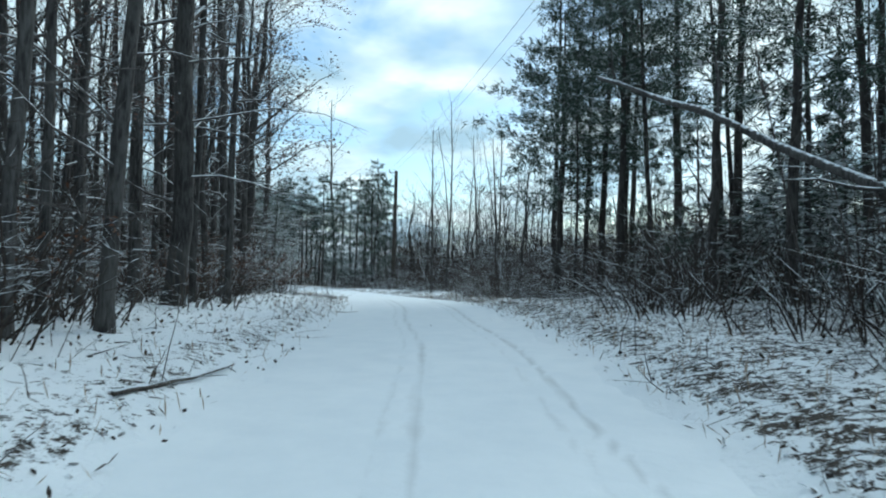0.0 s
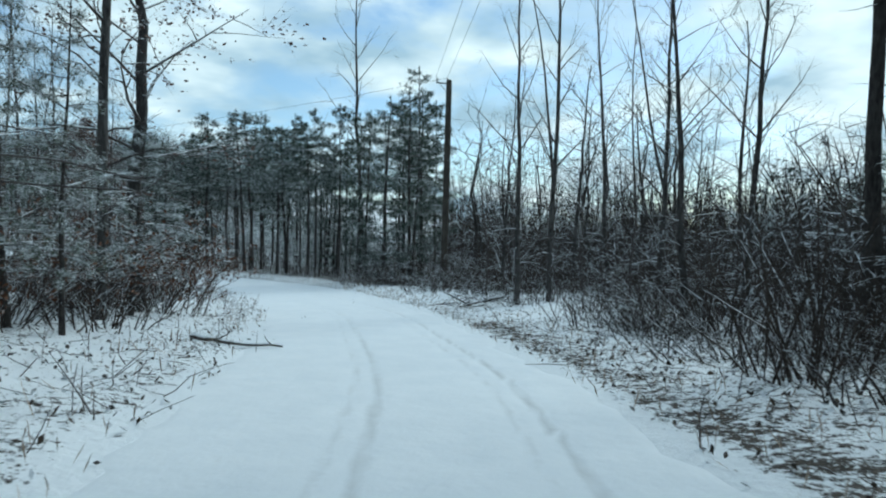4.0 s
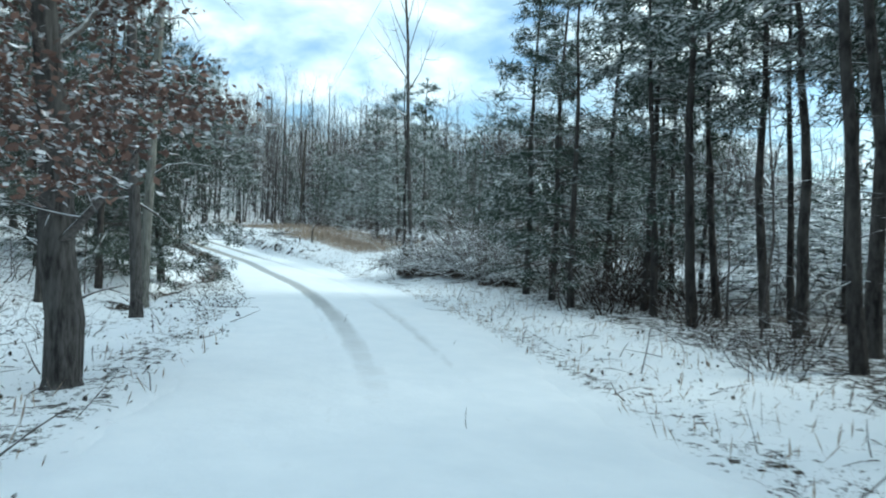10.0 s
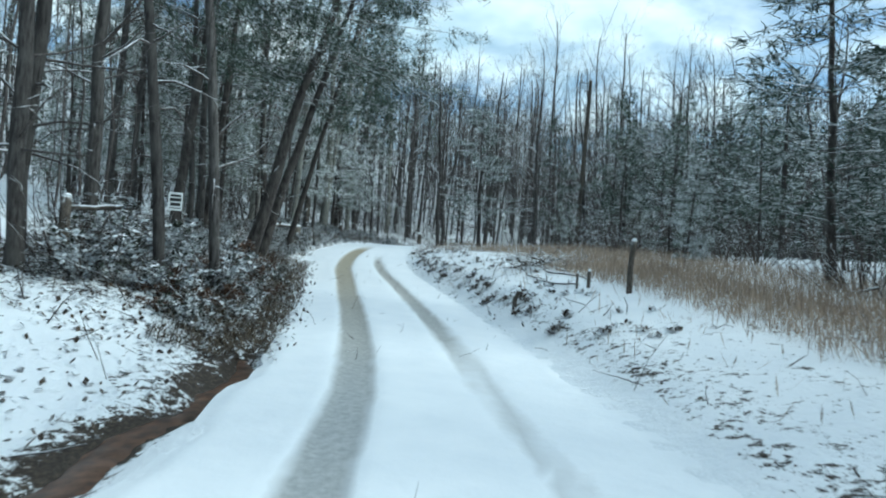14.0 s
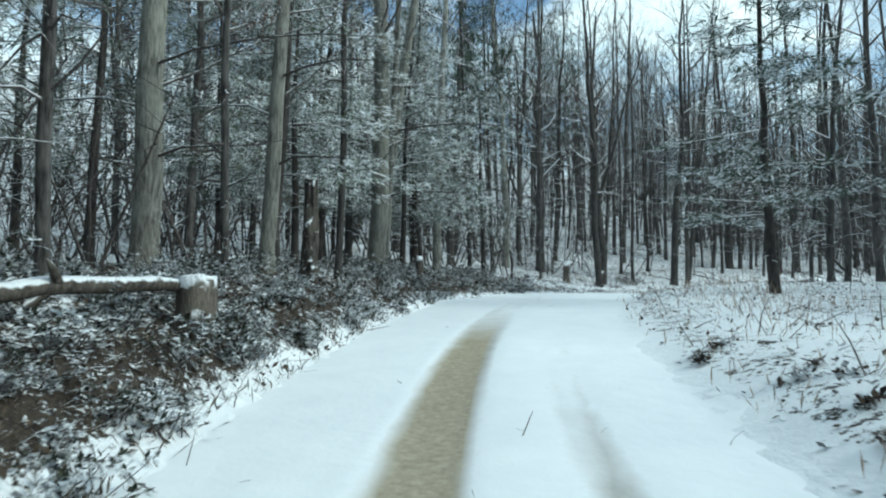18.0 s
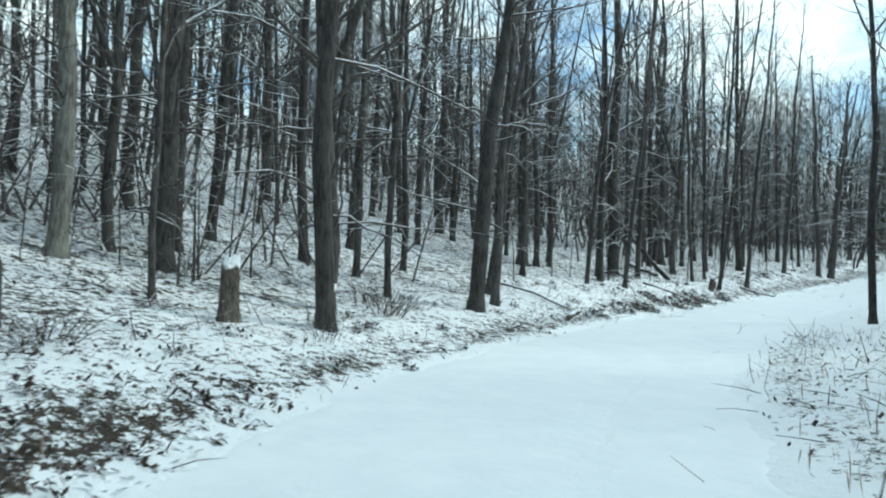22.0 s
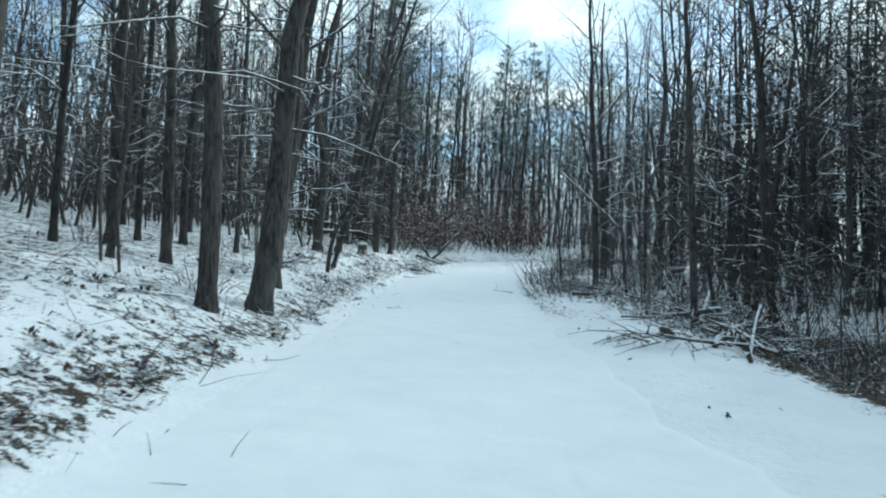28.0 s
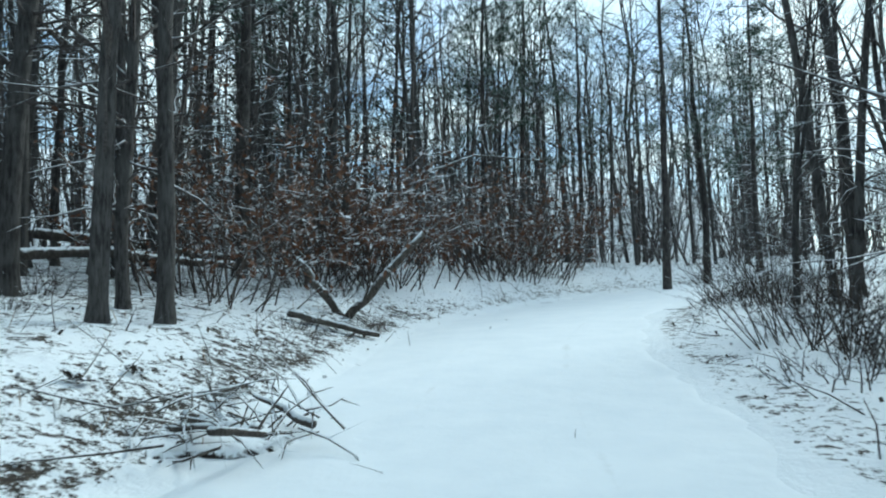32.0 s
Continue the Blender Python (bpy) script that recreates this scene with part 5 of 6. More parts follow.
plant(woods, FAR_T, 210, -3, 6, -1, 11, 50, (.7, 1.1))
plant(woods, FAR_T, 70, -3, 5, 1, 13, 50, (.7, 1.05))
plant(woods, FAR_T, 36, 5, 9, 1, 16, 50, (.4, .6))
plant(woods, FAR_T, 50, 6, 13, -1, 14, 40, (.45, .75))
plant(woods, FAR_T, 40, 13, 17, 1, 18, 60, (.35, .5))
plant(woods, FAR_T, 60, 17, 22, 1, 16, 60, (.32, .48))
plant(woods, FAR_T, 80, 14.5, 23, -1, 13, 50, (.65, .95))
plant(woods, FAR_T, 150, 22, 30, -1, 14, 60, (.65, .95))
plant(woods, FAR_T, 120, 29, 37.5, -1, 14, 60, (.65, .95))
plant(woods, FAR_T, 160, 23, 37.5, 1, 13, 55, (.55, .85))
plant(woods, FAR_T, 170, 33, 37.8, -1, 8, 50, (.8, 1.1))
plant(woods, FAR_T, 110, -3, 20, 1, 50, 100, (.5, .75))
plant(woods, FAR_T, 70, 5, 15, -1, 38, 80, (.6, 1.0))
plant(woods, FAR_T, 60, 20, 38, -1, 55, 90, (.5, .7))
plant(woods, FAR_T, 90, 22.5, 28, -1, 12, 32, (.75, 1.05), (.6, .9))
plant(woods, FAR_T, 80, 23.4, 28, 1, 9, 40, (.65, .95))
plant(woods, FAR_T, 110, 24, 38, 1, 10, 40, (.55, .95), (.8, 1.1))
plant(woods, FAR_T, 120, 33, 38, 1, 10, 60, (.7, 1.05))
plant(woods, FAR_T, 70, 8.2, 11.4, 1, 10, 45, (.38, .58), (.9, 1.2), where=beyond)
plant(woods, FAR_T, 50, 33.4, 37.6, -1, 6, 26, (.9, 1.2))
plant(woods, FAR_T, 50, 29.5, 34, 1, 8, 22, (.8, 1.1))
woods.thing("far_woods", BARK, "leafless grey woodland behind the roadside trees", "woods")
plant(thicket, FAR_B, 330, -3, 6, -1, 8, 32, (.8, 1.6), (.9, 1.4), 1.3)
plant(thicket, FAR_B, 260, -3, 6, 1, 7, 30, (.8, 1.6), (.9, 1.4), 1.3)
plant(scrub, FAR_B, 380, 5, 9.6, 1, 8.5, 30, (.7, 1.3), (.8, 1.1), 1.2)
plant(thicket, FAR_B, 110, 9.4, 13, 1, 9, 36, (.7, 1.2), (.9, 1.4), 1.2)
plant(thicket, FAR_B, 200, 6, 13, -1, 8, 30, (.5, 1.1), (.9, 1.3), 1.2)
plant(thicket, FAR_B, 260, 13.5, 22, 1, 8, 40, (.7, 1.4), (.9, 1.4), 1.2)
plant(thicket, FAR_B, 90, 15.5, 22, -1, 9, 34, (.5, 1.1), (.9, 1.3), 1.2)
plant(thicket, FAR_B, 130, 25, 37, -1, 10, 45, (.4, .9), (.9, 1.3), 1.2)
plant(thicket, FAR_B, 330, 23, 37, 1, 6.5, 36, (.7, 1.5), (.9, 1.4), 1.2)
plant(thicket, FAR_B, 150, 33, 37.8, -1, 6, 40, (.7, 1.6), (.9, 1.5))
plant(thicket, FAR_B, 130, -2, 20, 1, 45, 100, (1.2, 2.4), (1.2, 2.4))
plant(thicket, FAR_B, 110, 8.8, 13, 1, 12, 34, (.7, 1.2), (1, 1.6))
plant(thicket, FAR_S, 110, -3, 6, -1, 8, 40, (.6, 1.2))
plant(thicket, FAR_S, 70, -3, 6, 1, 8, 40, (.6, 1.2))
plant(scrub, FAR_S, 200, 4, 9.8, 1, 12, 70, (.6, 1.1), (1.1, 1.8))
plant(thicket, FAR_S, 90, 6, 13, -1, 10, 50, (.5, 1.0), (1, 1.5))
plant(thicket, FAR_S, 45, 13, 22, 1, 12, 60, (.5, .8), (1, 1.5))
plant(thicket, FAR_S, 110, 27, 37.8, -1, 11, 55, (.6, 1.3), (1, 1.5))
plant(thicket, FAR_S, 130, 23, 37.8, 1, 9, 50, (.6, 1.3), (1, 1.5))
plant(scrub, FAR_B, 360, 4.4, 9.6, 1, 15, 55, (1.1, 2.1), (1.2, 2))
plant(scrub, FAR_S, 150, 4.6, 9.4, 1, 11, 36, (.5, .95), (.9, 1.3))
plant(thicket, FAR_S, 150, 23, 38, 1, 9, 45, (.9, 1.7), (1, 1.5))
plant(thicket, FAR_S, 220, 32, 38, -1, 7, 45, (.9, 1.9), (1, 1.6))
plant(thicket, FAR_S, 160, 32, 38, 1, 12, 70, (1.2, 2.2), (1.2, 2))
plant(thicket, FAR_S, 30, 16, 23, 1, 14, 60, (.5, .8), (1, 1.6))
plant(thicket, FAR_S, 20, 15.5, 20, -1, 16, 38, (.8, 1.4), (1, 1.4))
plant(scrub, FAR_S, 170, 4, 10.4, 1, 26, 85, (.8, 1.4), (1.4, 2.2))
plant(thicket, FAR_S, 40, 22.8, 28, -1, 26, 55, (1.1, 1.8), (1, 1.5))
plant(thicket, FAR_S, 90, 27, 33, -1, 10, 40, (1.0, 1.8), (1, 1.5))
plant(scrub, FAR_S, 170, 9.2, 13, 1, 14, 80, (.7, 1.2), (1.1, 1.8), where=beyond)
plant(scrub, FAR_B, 240, 9.2, 13, 1, 12, 70, (.9, 1.9), (1.1, 1.8), where=beyond)
plant(scrub, FAR_S, 170, 8.0, 11.4, 1, 13, 45, (.8, 1.25), (.8, 1.1), where=beyond)
plant(scrub, FAR_S, 30, 4.8, 8, 1, 16, 40, (.8, 1.1), (.8, 1.1))
plant(thicket, FAR_S, 80, 19, 24.6, -1, 6.5, 20, (.45, .85), (.8, 1.1))
scrub.thing("scrub", SCRUB, "dense brown leafless scrub beside the road", "undergrowth")
thicket.thing("thicket", TWIG, "grey-brown thicket of leafless brush", "undergrowth")
plant(firs, FAR_P, 34, 0, 4.4, 1, 11, 34, (.9, 1.3), (.9, 1.4), stems=pine_stems)
plant(firs, FAR_P, 8, 10.6, 12.6, 1, 12, 17, (.85, 1.0), (.8, 1.0), stems=pine_stems, where=in_stand)
plant(firs, FAR_P, 44, 14.6, 21, 1, 12, 40, (.42, .62), (.8, 1.1), stems=pine_stems)
plant(firs, FAR_P, 16, 15.5, 22.5, -1, 12, 34, (.9, 1.3), (.9, 1.4), stems=pine_stems)
plant(firs, FAR_P, 24, 31, 37.5, -1, 14, 45, (1.2, 1.6), (.8, 1.2), stems=pine_stems)
plant(firs, FAR_P, 12, 15.5, 22, -1, 10, 24, (.5, .9), (1, 1.5), stems=pine_stems)
plant(firs, FAR_P, 26, 33, 38, 1, 12, 45, (1.0, 1.5), (.8, 1.3), stems=pine_stems)
plant(firs, FAR_P, 20, 27, 34, 1, 16, 45, (.9, 1.3), (.8, 1.3), stems=pine_stems)
plant(firs, FAR_Y, 16, 12, 13.6, 1, 16, 30, (.5, .9), (.9, 1.4), .8)
plant(firs, FAR_Y, 46, 0, 4.8, 1, 10, 30, (.6, 1.2), (.9, 1.4))
plant(firs, FAR_Y, 30, 9.2, 13, 1, 18, 70, (.5, .9), (1, 1.6), where=beyond)
plant(firs, FAR_Y, 34, 4.8, 9, 1, 15, 45, (.4, .75), (.9, 1.5))
plant(firs, FAR_Y, 44, 6.4, 10.2, 1, 28, 80, (.8, 1.3), (1.1, 1.6))
plant(firs, FAR_Y, 44, 9, 13, 1, 11, 22, (.35, .6), (1.2, 1.8), where=in_stand)
plant(firs, FAR_Y, 30, 2.2, 4.7, 1, 9, 20, (.35, .7), (1, 1.5))
plant(firs, FAR_Y, 12, 16, 22.5, -1, 10, 22, (.5, .9), (.9, 1.4))
plant(firs, FAR_Y, 70, 13.6, 21, 1, 14, 36, (.6, 1.15), (.9, 1.4))
firs.thing("far_pine_crowns", NEEDLE, "dark snow-dusted crowns of further pines", "woods")
pine_stems.thing("far_pine_stems", BARK_PINE, "slender stems of further pines", "woods")
for ob in TEMPLATES:
    for child in ob.children_recursive:
        bpy.data.objects.remove(child)
    bpy.data.objects.remove(ob)

# ---- single things along the road ----
def solid(name, soup, mat, parent, label=""):
    return part(name, soup.mesh(name, mat), parent, label)


def thing(name, x, y, label, category, z=None, group=""):
    ob = tagged(new(name), label, category, group)
    ob.location = (x, y, ground(x, y) if z is None else z)
    return ob


def utility_pole(x, y, top, lean=0.0, to=0.0, arm_to=180.0, thick=1.0):
    """Weathered pole with a short bracket and two insulators."""
    base = ground(x, y)
    h = top - base
    ob = thing("utility_pole", x, y, "weathered wooden utility pole with a short bracket", "utility pole")
    ob.rotation_euler = (radians(-lean * math.sin(radians(to))), radians(lean * math.cos(radians(to))), 0)
    s = Soup()
    s.tube([(0, 0, -.5), (0, 0, .02), (0, 0, h * .5), (0, 0, h - .04), (0, 0, h)], [r * thick for r in (.16, .155, .135, .115, .1)], 14, True)
    solid("shaft", s, POLE_WOOD, ob)
    ax, ay = math.cos(radians(arm_to)), math.sin(radians(arm_to))
    s = Soup()
    s.tube([(0, 0, h - .16), (ax * .55, ay * .55, h - .12)], [.035, .03], 8, True)
    s.tube([(ax * .1, ay * .1, h - .5), (ax * .42, ay * .42, h - .14)], [.014, .014], 6, True)
    solid("bracket", s, STEEL, ob)
    for d in (.05, .5):
        s = Soup()
        s.tube([(ax * d, ay * d, h - .1), (ax * d, ay * d, h - .02), (ax * d, ay * d, h + .03), (ax * d, ay * d, h + .1)], [.025, .05, .04, .022], 10, True)
        solid("insulator", s, CERAMIC, ob)
    s = Soup()
    s.tube([(.13, .02, h * .02), (.135, .02, h * .45), (.11, .02, h - .2)], [.012, .012, .012], 6, True)
    solid("ground_wire", s, WIRE, ob, "wire stapled down the pole")
    return ob


utility_pole(-3.7, 55.45, 9.48, .6, 0, 190)
utility_pole(-68.94, 96.89, 12.71, 1.6, 70, 250, .72)
utility_pole(8, -16, 9.2)


def power_line(a, b, sag):
    pts = []
    for k in range(17):
        f = k / 16
        pts.append((a[0] + (b[0] - a[0]) * f, a[1] + (b[1] - a[1]) * f, a[2] + (b[2] - a[2]) * f - sag * 4 * f * (1 - f)))
    s = Soup()
    s.tube(pts, [.006] * 17, 4)
    return tagged(new("power_line", s.mesh("power_line", WIRE)), "thin dark wire strung between the poles", "power line", "wires")


power_line((-3.7, 55.45, 9.56), (8, -16, 9.28), 1.0)
power_line((-4.2, 55.35, 9.5), (7.5, -16.1, 9.2), 1.1)
power_line((-3.7, 55.45, 9.56), (-68.94, 96.89, 12.8), 1.3)


def log(pts, r0, r1, label, name="log", mat=None, snags=3, seed=1, stub=.25, cut=False):
    """A fallen or leaning stem through the points, with broken side stubs and rough ends."""
    g = random.Random(seed)
    mat = mat or (BARK if name == "leaning_log" else DEAD)
    ob = tagged(new(name), label, "log" if "log" in name else "branch", "fallen wood")
    pts = [Vector(p) for p in pts]
    ob.location = pts[0]
    fine, n = [], 4
    for a, b in zip(pts, pts[1:]):
        for k in range(n):
            fine.append(a.lerp(b, k / n) - pts[0] + unit(g) * r0 * .35 * (1 if fine else 0))
    fine.append(pts[-1] - pts[0])
    m = len(fine)
    s = Soup()
    s.tube(fine, [r0 + (r1 - r0) * k / (m - 1) + g.uniform(-.08, .08) * r0 for k in range(m)], 8 if r0 > .04 else 5, True)
    solid("stem", s, mat or DEAD, ob)
    for k in range(snags):
        s = Soup()
        p = on_line(fine, g.uniform(.15, .97))
        way = (unit(g) + (fine[-1] - fine[0]).normalized() * .7 + Vector((0, 0, .25)))
        b = branch_line(g, p, way, stub * g.uniform(.5, 1.6) * (1 + (fine[-1] - fine[0]).length * .15), 3, -.02, .2)
        s.tube(b, [r1 * .7, r1 * .55, r1 * .4, .003], 4)
        solid("side_branch", s, mat or DEAD, ob)
    if cut:
        s = Soup()
        d = (fine[1] - fine[0]).normalized()
        s.tube([fine[0] - d * .006, fine[0] + d * .002], [r0 * .97, r0 * .97], 10, True)
        solid("cut_end", s, CUT_WOOD, ob)
    return ob


def lie(*xy, lift=.05):
    return [(x, y, ground(x, y) + lift) for x, y in xy]


def stump(x, y, h, r, label="", snow=True, seed=1, lean=(0, 0)):
    g = random.Random(seed)
    ob = thing("stump", x, y, label or "old weathered tree stump with snow on top", "stump", group="stumps")
    s = Soup()
    k = len(s.v)
    rings = [(-.25, 1.5), (.03, 1.32), (h * .25, 1.05), (h * .7, .97), (h, .95)]
    n = 14
    for z, f in rings:
        for q in range(n):
            a = 2 * math.pi * q / n
            w = r * f * (1 + .13 * math.sin(a * 3 + seed) + .07 * math.sin(a * 5))
            top = g.uniform(-.06, .06) * min(h, .8) if z == h else 0
            s.v.append(Vector((math.cos(a) * w + lean[0] * z, math.sin(a) * w + lean[1] * z, z + top)))
    for j in range(len(rings) - 1):
        for q in range(n):
            a, b = k + j * n + q, k + j * n + (q + 1) % n
            s.f.append((a, b, b + n, a + n))
    s.v.append(Vector((lean[0] * h, lean[1] * h, h * .9)))
    for q in range(n):
        s.f.append((k + 4 * n + q, k + 4 * n + (q + 1) % n, len(s.v) - 1))
    solid("wood", s, DEAD, ob)
    if snow:
        c = Soup()
        for z, f in ((0, .85), (.02, .9), (.04, .72), (.055, .3)):
            for q in range(n):
                a = 2 * math.pi * q / n
                c.v.append(Vector((math.cos(a) * r * f + lean[0] * h, math.sin(a) * r * f * (1 + .1 * math.sin(a * 2)) + lean[1] * h, h * .95 + z)))
        for j in range(3):
            for q in range(n):
                a, b = j * n + q, j * n + (q + 1) % n
                c.f.append((a, b, b + n, a + n))
        c.f.append(tuple(3 * n + q for q in range(n)))
        solid("snow_cap", c, CAP_SNOW, ob, "cap of settled snow")
    return ob


def snag(x, y, h, r, label, seed=1, lean=(0, 0)):
    """A rotten broken trunk: bulging, hollowed, with a torn top."""
    g = random.Random(seed)
    ob = thing("broken_snag", x, y, label, "stump", group="stumps")
    s = Soup()
    n, rings = 18, 13
    for j in range(rings):
        f = j / (rings - 1)
        for q in range(n):
            a = 2 * math.pi * q / n
            w = r * (1.9 - 2.6 * f if f < .25 else 1.25 - .45 * f) * (1 + .16 * math.sin(a * 3 + j * .5) + .1 * math.sin(a * 7 + j * 1.7) + g.uniform(-.07, .07))
            z = -.2 + (h + .2) * f
            if j == rings - 1:
                z -= h * (.12 + .12 * math.sin(a * 2 + 1) + g.uniform(0, .12))
                w *= .8
            s.v.append(Vector((math.cos(a) * w + lean[0] * z + .05 * math.sin(f * 6), math.sin(a) * w + lean[1] * z, z)))
    for j in range(rings - 1):
        for q in range(n):
            a, b = j * n + q, j * n + (q + 1) % n
            s.f.append((a, b, b + n, a + n))
    s.v.append(Vector((lean[0] * h, lean[1] * h, h * .62)))
    for q in range(n):
        s.f.append(((rings - 1) * n + q, (rings - 1) * n + (q + 1) % n, len(s.v) - 1))
    solid("wood", s, ROTTEN, ob)
    for k in range(5):
        a = g.uniform(0, 6.28)
        t = Soup()
        b = branch_line(g, Vector((math.cos(a) * r * 1.1, math.sin(a) * r * 1.1, .06)), Vector((math.cos(a), math.sin(a), -.3)), g.uniform(.25, .45), 3, -.05, .2)
        t.tube(b, [.06, .05, .035, .015], 6)
        solid("root", t, BARK, ob)
    return ob


ROTTEN = bark("rotten_snow_plastered_wood", (.016, .014, .012), (.13, .115, .1), .24, .34, .4, 10)
CAP_SNOW = plain("settled_snow", (.8, .83, .86), (.88, .9, .92), .8, 5)


def post(x, y, h, r=.045, label="", lean=0.0):
    ob = thing("fence_post", x, y, label or "short weathered wooden fence post in the snow", "post", group="fence posts")
    s = Soup()
    s.tube([(0, 0, -.3), (0, 0, h * .5), (lean, 0, h - .03), (lean, .01, h)], [r * 1.1, r, r * .95, r * .7], 9, True)
    solid("stake", s, DEAD, ob)
    c = Soup()
    c.tube([(lean, .01, h - .005), (lean, .01, h + .02), (lean, .01, h + .04)], [r * .85, r * .8, r * .3], 8, True)
    solid("snow_cap", c, CAP_SNOW, ob)
    return ob


def brush_pile(x, y, wide, high, n, seed, label, logs=5, thick=(.035, .075), tilt=.45):
    """Heap of cut brush: each thick stem a part, thin stuff joined."""
    g = random.Random(seed)
    ob = thing("brush_pile", x, y, label, "brush pile")
    for k in range(logs):
        a = g.uniform(0, 6.28)
        c = Vector((g.uniform(-.3, .3) * wide, g.uniform(-.3, .3) * wide, g.uniform(.15, .55) * high))
        way = Vector((math.cos(a), math.sin(a), g.uniform(-.15, tilt)))
        L = wide * g.uniform(.4, .75)
        s = Soup()
        b = branch_line(g, c - way * L * .5, way, L, 5, 0, .12)
        b[0].z = max(b[0].z, .05)
        r = g.uniform(*thick)
        s.tube(b, [r, r * .95, r * .85, r * .75, r * .6, r * .4], 7, True)
        solid("log", s, DEAD, ob)
    s = Soup()
    for k in range(n):
        a, d = g.uniform(0, 6.28), g.random() ** .6 * wide * .5
        z = high * (1 - (d / (wide * .55)) ** 2) * g.uniform(.1, 1)
        p = Vector((math.cos(a) * d, math.sin(a) * d, max(.02, z)))
        b = branch_line(g, p, unit(g, .45) + Vector((math.cos(a) * .4, math.sin(a) * .4, .1)), g.uniform(.4, 1.3), 3, -.06, .25)
        s.tube(b, [.014, .011, .008, .003], 3)
        for q in range(3):
            s.needle(on_line(b, g.random()), unit(g) * g.uniform(.12, .35), .008)
    part("stick_tangle", s.mesh("stick_tangle", DEAD), ob, "tangle of thin snowy sticks", "stuff")
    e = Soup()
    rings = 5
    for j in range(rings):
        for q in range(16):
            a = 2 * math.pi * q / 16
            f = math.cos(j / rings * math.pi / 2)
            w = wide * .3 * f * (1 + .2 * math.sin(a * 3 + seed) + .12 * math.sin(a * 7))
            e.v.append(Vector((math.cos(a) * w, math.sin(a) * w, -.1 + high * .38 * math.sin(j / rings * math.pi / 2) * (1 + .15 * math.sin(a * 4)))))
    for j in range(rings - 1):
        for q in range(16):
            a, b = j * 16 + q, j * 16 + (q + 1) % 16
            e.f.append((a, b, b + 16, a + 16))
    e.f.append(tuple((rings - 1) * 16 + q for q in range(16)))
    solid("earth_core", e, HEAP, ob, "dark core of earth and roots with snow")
    return ob


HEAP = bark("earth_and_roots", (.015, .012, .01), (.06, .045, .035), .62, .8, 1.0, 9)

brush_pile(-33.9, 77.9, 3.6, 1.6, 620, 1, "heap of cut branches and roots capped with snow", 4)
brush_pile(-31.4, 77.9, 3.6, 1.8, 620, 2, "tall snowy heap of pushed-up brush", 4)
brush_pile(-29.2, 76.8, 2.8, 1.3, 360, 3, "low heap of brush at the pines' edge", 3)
brush_pile(-55.4, 86.2, 2.6, .26, 130, 4, "flat heap of snowy branches on the bank", 5, (.02, .035), .05)
brush_pile(-95, 146.2, 3.2, .5, 90, 5, "low tangle of snowy branches at the roadside", 6)
brush_pile(-94.4, 150.6, 3.0, .55, 90, 6, "low tangle of snowy branches at the roadside", 6)
brush_pile(-95.6, 157.5, 2.8, .5, 80, 7, "low tangle of snowy branches at the roadside", 5)
brush_pile(-103.9, 166.6, 2.6, .35, 70, 8, "scattered heap of split branches in the snow", 7)
brush_pile(-1.6, 46.4, 2.6, .45, 70, 9, "snowy fallen branches beside the road", 5)
brush_pile(4.4, 20.5, 2.6, .5, 60, 10, "snow-covered fallen brush on the bank", 4)
brush_pile(-101.2, 119.3, 1.8, .3, 40, 11, "small snowy brush heap under the trees", 3)

# fallen and leaning wood
log(lie((-6.24, 36.06), (-5.4, 35.9), (-4.58, 35.8)), .045, .02, "dark fallen branch lying on the snowy verge", "fallen_branch", seed=2)
log(lie((-2.85, 6.5), (-2.6, 7.8), (-2.5, 9.0)), .03, .012, "forked fallen branch with twigs on the snow", "fallen_branch", snags=7, seed=3, stub=.5)
log([(6.5, 8.6, 2.1), (6.1, 10.3, 3.1), (5, 14.6, 5.1), (3.93, 18.93, 6.9)], .11, .05, "snapped snowy trunk leaning across the bank", "leaning_log", snags=5, seed=4, stub=.7)
log(lie((-96.1, 109.9), (-96.8, 111.3), lift=.12), .07, .06, "short snow-topped log on the slope", seed=5, cut=True)
log(lie((-99.6, 110.4), (-98, 110.7), (-96.8, 110.85), lift=.1), .05, .02, "long fallen branch on the snowy slope", "fallen_branch", snags=5, seed=6)
log([(-101.7, 124.35, 5.8), (-102.86, 123.38, 7.4), (-104.2, 122.57, 9.4)], .09, .04, "dead trunk leaning among the trees", "leaning_log", seed=7, snags=5)
log(lie((-105.2, 126.4), (-103.5, 125), (-102.1, 123.9), lift=.15), .12, .09, "snow-covered log between the trees", seed=8)
log(lie((-100.2, 119.8), (-99.2, 120.2), (-98.2, 120.5), lift=.08), .045, .02, "bowed fallen branch reaching the road", "fallen_branch", seed=9, snags=4)
log(lie((-98.95, 119.4), (-98.2, 118.3), (-97.5, 117.4), lift=.09), .04, .02, "pale fallen branch at the road's edge", "fallen_branch", seed=10)
log(lie((-100.25, 128), (-99.5, 128.3), (-98.85, 128.6), lift=.09), .055, .03, "snowy fallen branch on the roadside bank", "fallen_branch", seed=11, snags=5)
log([(-104.38, 174.4, 8.4), (-104.8, 174.3, 9.0), (-105.25, 174.2, 9.6)], .1, .07, "snowy broken log end standing up", "leaning_log", mat=DEAD, seed=12, snags=1)
log([(-104.36, 174.45, 8.4), (-103.7, 174.5, 9.15), (-102.86, 174.6, 10.05)], .1, .06, "snowy broken log leaning the other way", "leaning_log", mat=DEAD, seed=13, snags=2)
